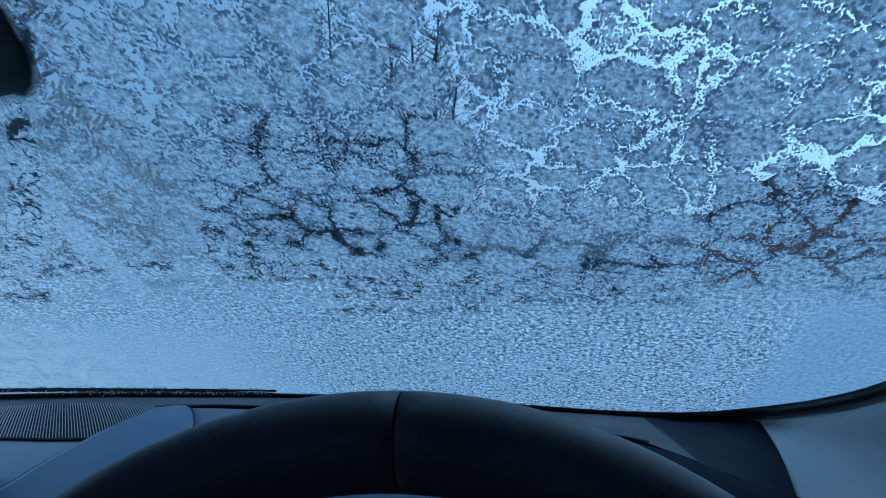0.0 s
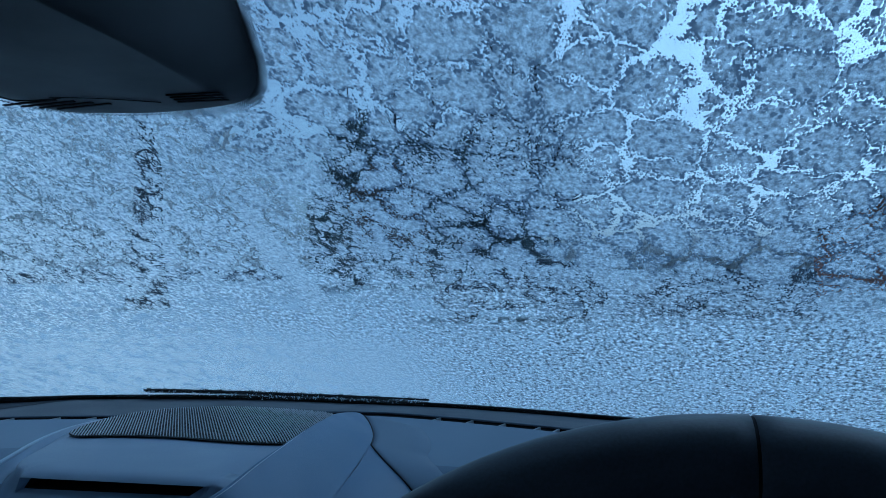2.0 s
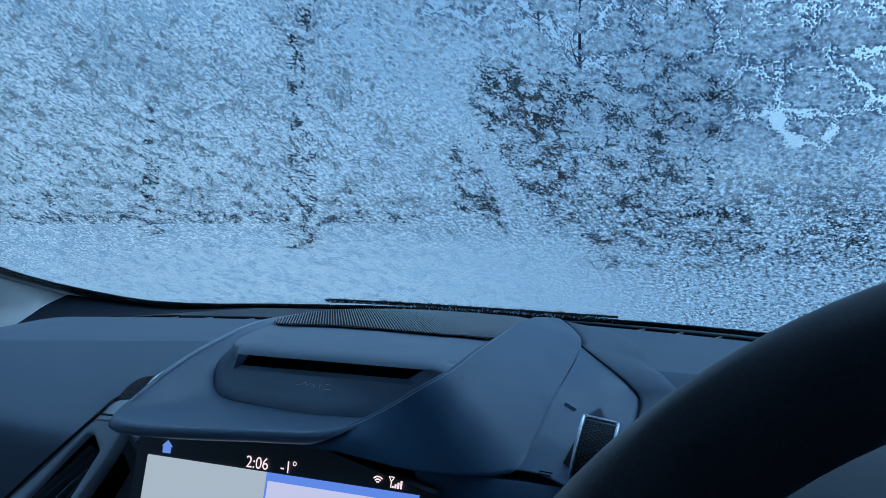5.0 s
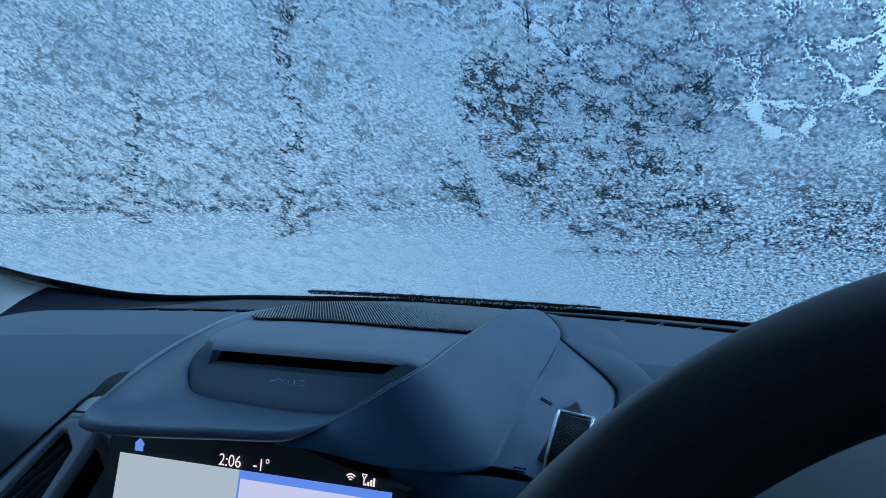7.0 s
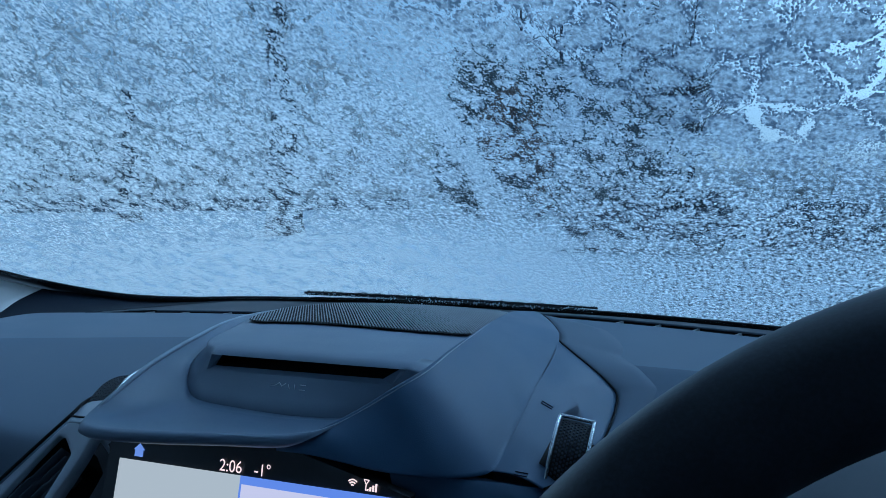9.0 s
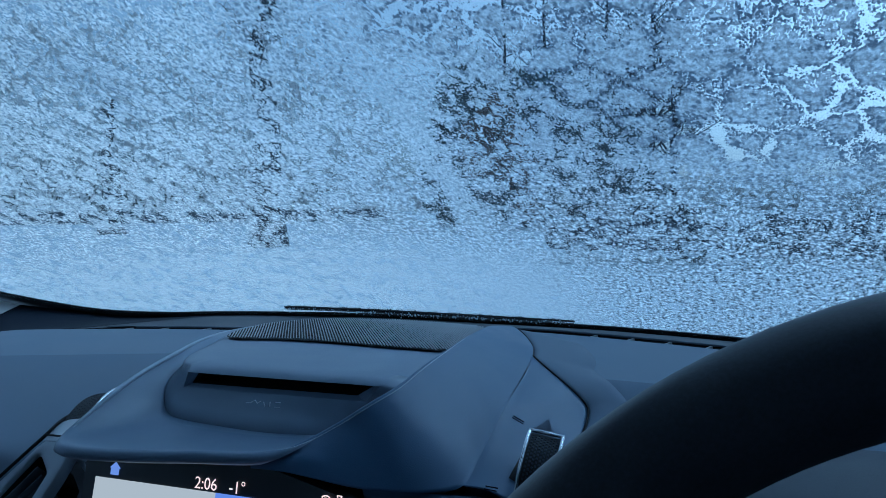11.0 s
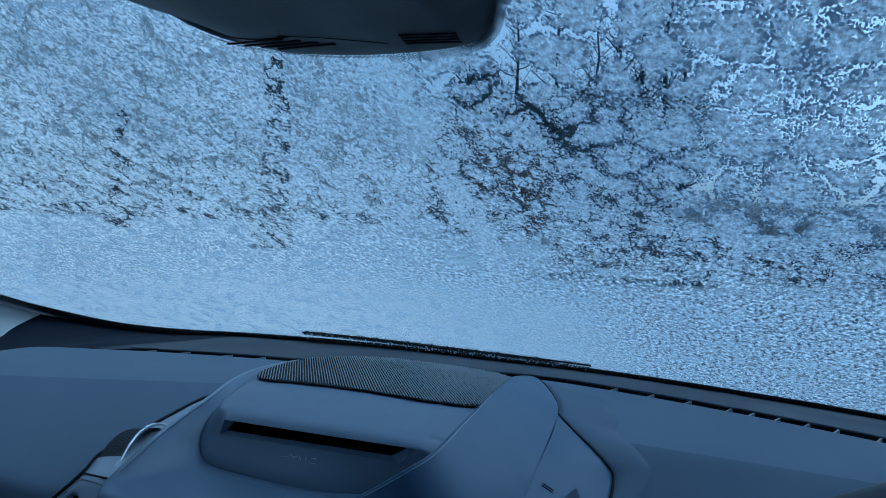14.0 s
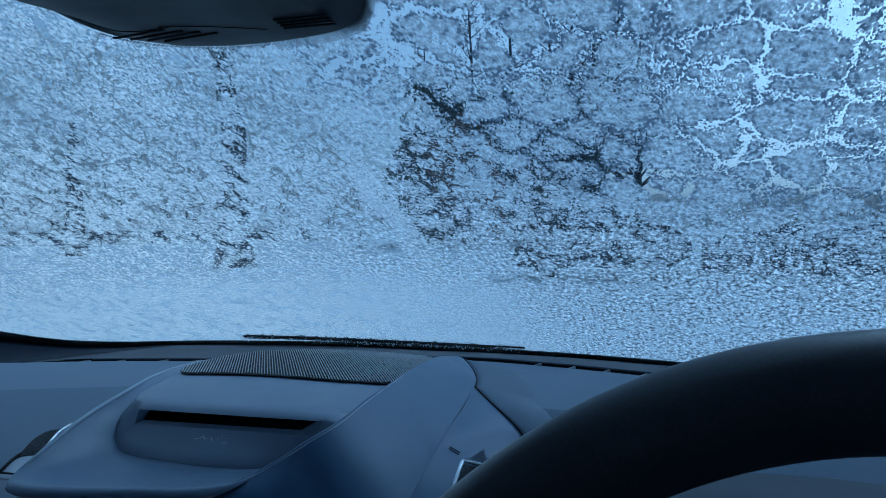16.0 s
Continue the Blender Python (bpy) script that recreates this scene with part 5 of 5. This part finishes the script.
wood("field_hedge", -80, -27, 62, [(-80, 0.95), (-27, 1.0)], 8, "low dark hedge along the field edge", HEDGE, 9000, 0.22)
wood("garden_hedge", -1.5, 12, 21, [(-1.5, 0.9), (2, 1.35), (12, 1.4)], 12, "clipped dark hedge in front of the bungalow", HEDGE, 9000, 0.07)
wood("distant_wood", -27, 60, 140, [(-27, 6.0), (-7, 6.2), (10, 6.2), (60, 8)], 9, "pale grey rimed wood painted hazy in the distance", FARWOOD, 16000, 0.9)
wood("side_wood_east", 26, 110, 90, [(26, 9), (60, 14), (110, 16)], 10, "pale grey rimed wood painted hazy in the distance", FARWOOD, 9000, 0.8)
wood("rear_wood", 110, 275, 90, [(110, 12), (275, 14)], 11, "pale grey rimed wood painted hazy in the distance", FARWOOD, 9000, 1.0)


# ---- parked car, seen side on ----
def parked_car(c, yaw):
    car = thing("parked_car", "dark blue parked hatchback dusted with frost", "car", c)
    M = Matrix.Translation(c) @ pose(0, 0, 0, 0, 0, yaw)
    prof = [(-2.05, 0.45), (-2.08, 0.62), (-2.0, 0.8), (-1.5, 0.92), (-0.95, 1.0), (-0.35, 1.42), (0.2, 1.5), (0.9, 1.48), (1.5, 1.36), (1.85, 1.0), (1.98, 0.92), (2.02, 0.6), (1.98, 0.35), (1.3, 0.28), (-1.3, 0.28), (-1.95, 0.32)]
    rows = []
    for w, sh in ((-0.86, 0.93), (-0.88, 0.97), (-0.82, 1.0), (-0.5, 1.015), (0, 1.02), (0.5, 1.015), (0.82, 1.0), (0.88, 0.97), (0.86, 0.93)):
        rows.append([M @ Vector((x, w * (1 - 0.22 * step(z, 0.95, 1.5)), 0.28 + (z - 0.28) * sh)) for x, z in prof])
    bm = sheet(rows, closed_u=True)
    for r in (rows[0], rows[-1]):
        bm.faces.new([bm.verts.new(p) for p in r])
    local(part("body", bm, PAINT, car, "dark blue paintwork"), car)
    for s in (-1, 1):
        for pts in ([(-0.82, 1.02), (-0.32, 1.36), (0.12, 1.41), (0.12, 1.02)], [(0.2, 1.02), (0.2, 1.41), (0.85, 1.4), (1.15, 1.32), (1.3, 1.04)]):
            bm = bmesh.new()
            bm.faces.new([bm.verts.new(M @ Vector((x, s * (0.885 - 0.19 * step(z, 0.95, 1.5)), z))) for x, z in pts])
            bmesh.ops.solidify(bm, geom=bm.faces[:], thickness=0.02)
            local(part("side_window", bm, WINDOWDARK, car, "dark side window", False), car)
        for x in (-1.3, 1.25):
            wc = M @ Vector((x, s * 0.78, 0.31))
            ax = (M.to_3x3() @ Vector((0, 1, 0))).normalized()
            wh = local(part("wheel", tube([wc - ax * 0.1, wc + ax * 0.1], 0.31, 24), TYRE, car, "black tyre"), car)
            r = part("rim", tube([wc - ax * 0.105, wc + ax * 0.105], 0.2, 16), SILVER, wh, "silver wheel rim")
        lamp = box((-2.09, s * 0.62 - 0.12, 0.66), (-1.98, s * 0.62 + 0.12, 0.78), 0.03)
        lamp.transform(M)
        local(part("headlight", lamp, WHITE, car, "clear headlight"), car)
    return car


parked_car(at(-8.8, 18.5), 12)


# ---- brick bungalow ----
def bungalow(c, yaw):
    h = thing("bungalow", "brick bungalow with a dark tiled roof", "house", c)
    M = Matrix.Translation(c) @ pose(0, 0, 0, 0, 0, yaw)

    def put(name, bm, m, label="", parent=h):
        bm.transform(M)
        o = part(name, bm, m, parent, label, False)
        if parent is h:
            local(o, h)
        return o
    put("wall", box((-4.2, -3.5, 0), (4.2, 3.5, 2.3), 0.02), BRICK, "brown-pink brick wall")
    for s in (-1, 1):
        bm = bmesh.new()
        g = [bm.verts.new(p) for p in ((s * 4.2, -3.5, 2.3), (s * 4.2, 3.5, 2.3), (s * 4.2, 0, 4.35))]
        bm.faces.new(g)
        bmesh.ops.solidify(bm, geom=bm.faces[:], thickness=0.2)
        put("gable", bm, BRICK, "brick gable")
        r = [[(-4.5, s * 3.9, 2.32), (4.5, s * 3.9, 2.32)], [(-4.5, 0, 4.5), (4.5, 0, 4.5)]]
        put("roof", thick(sheet(r), 0.12), ROOF, "dark tiled roof slope")
    for x in (-2.6, 0.2, 2.8):
        w = put("window", box((x - 0.7, -3.56, 0.9), (x + 0.7, -3.46, 2.0), 0.02), WHITE, "white window frame")
        put("pane", box((x - 0.6, -3.58, 1.0), (x + 0.6, -3.52, 1.9)), WINDOWDARK, "dark glass", w)
    put("door", box((-1.5, -3.57, 0), (-0.6, -3.47, 2.05), 0.02), WINDOWDARK, "dark front door")
    return h


bungalow(at(18.5, 36), 68)
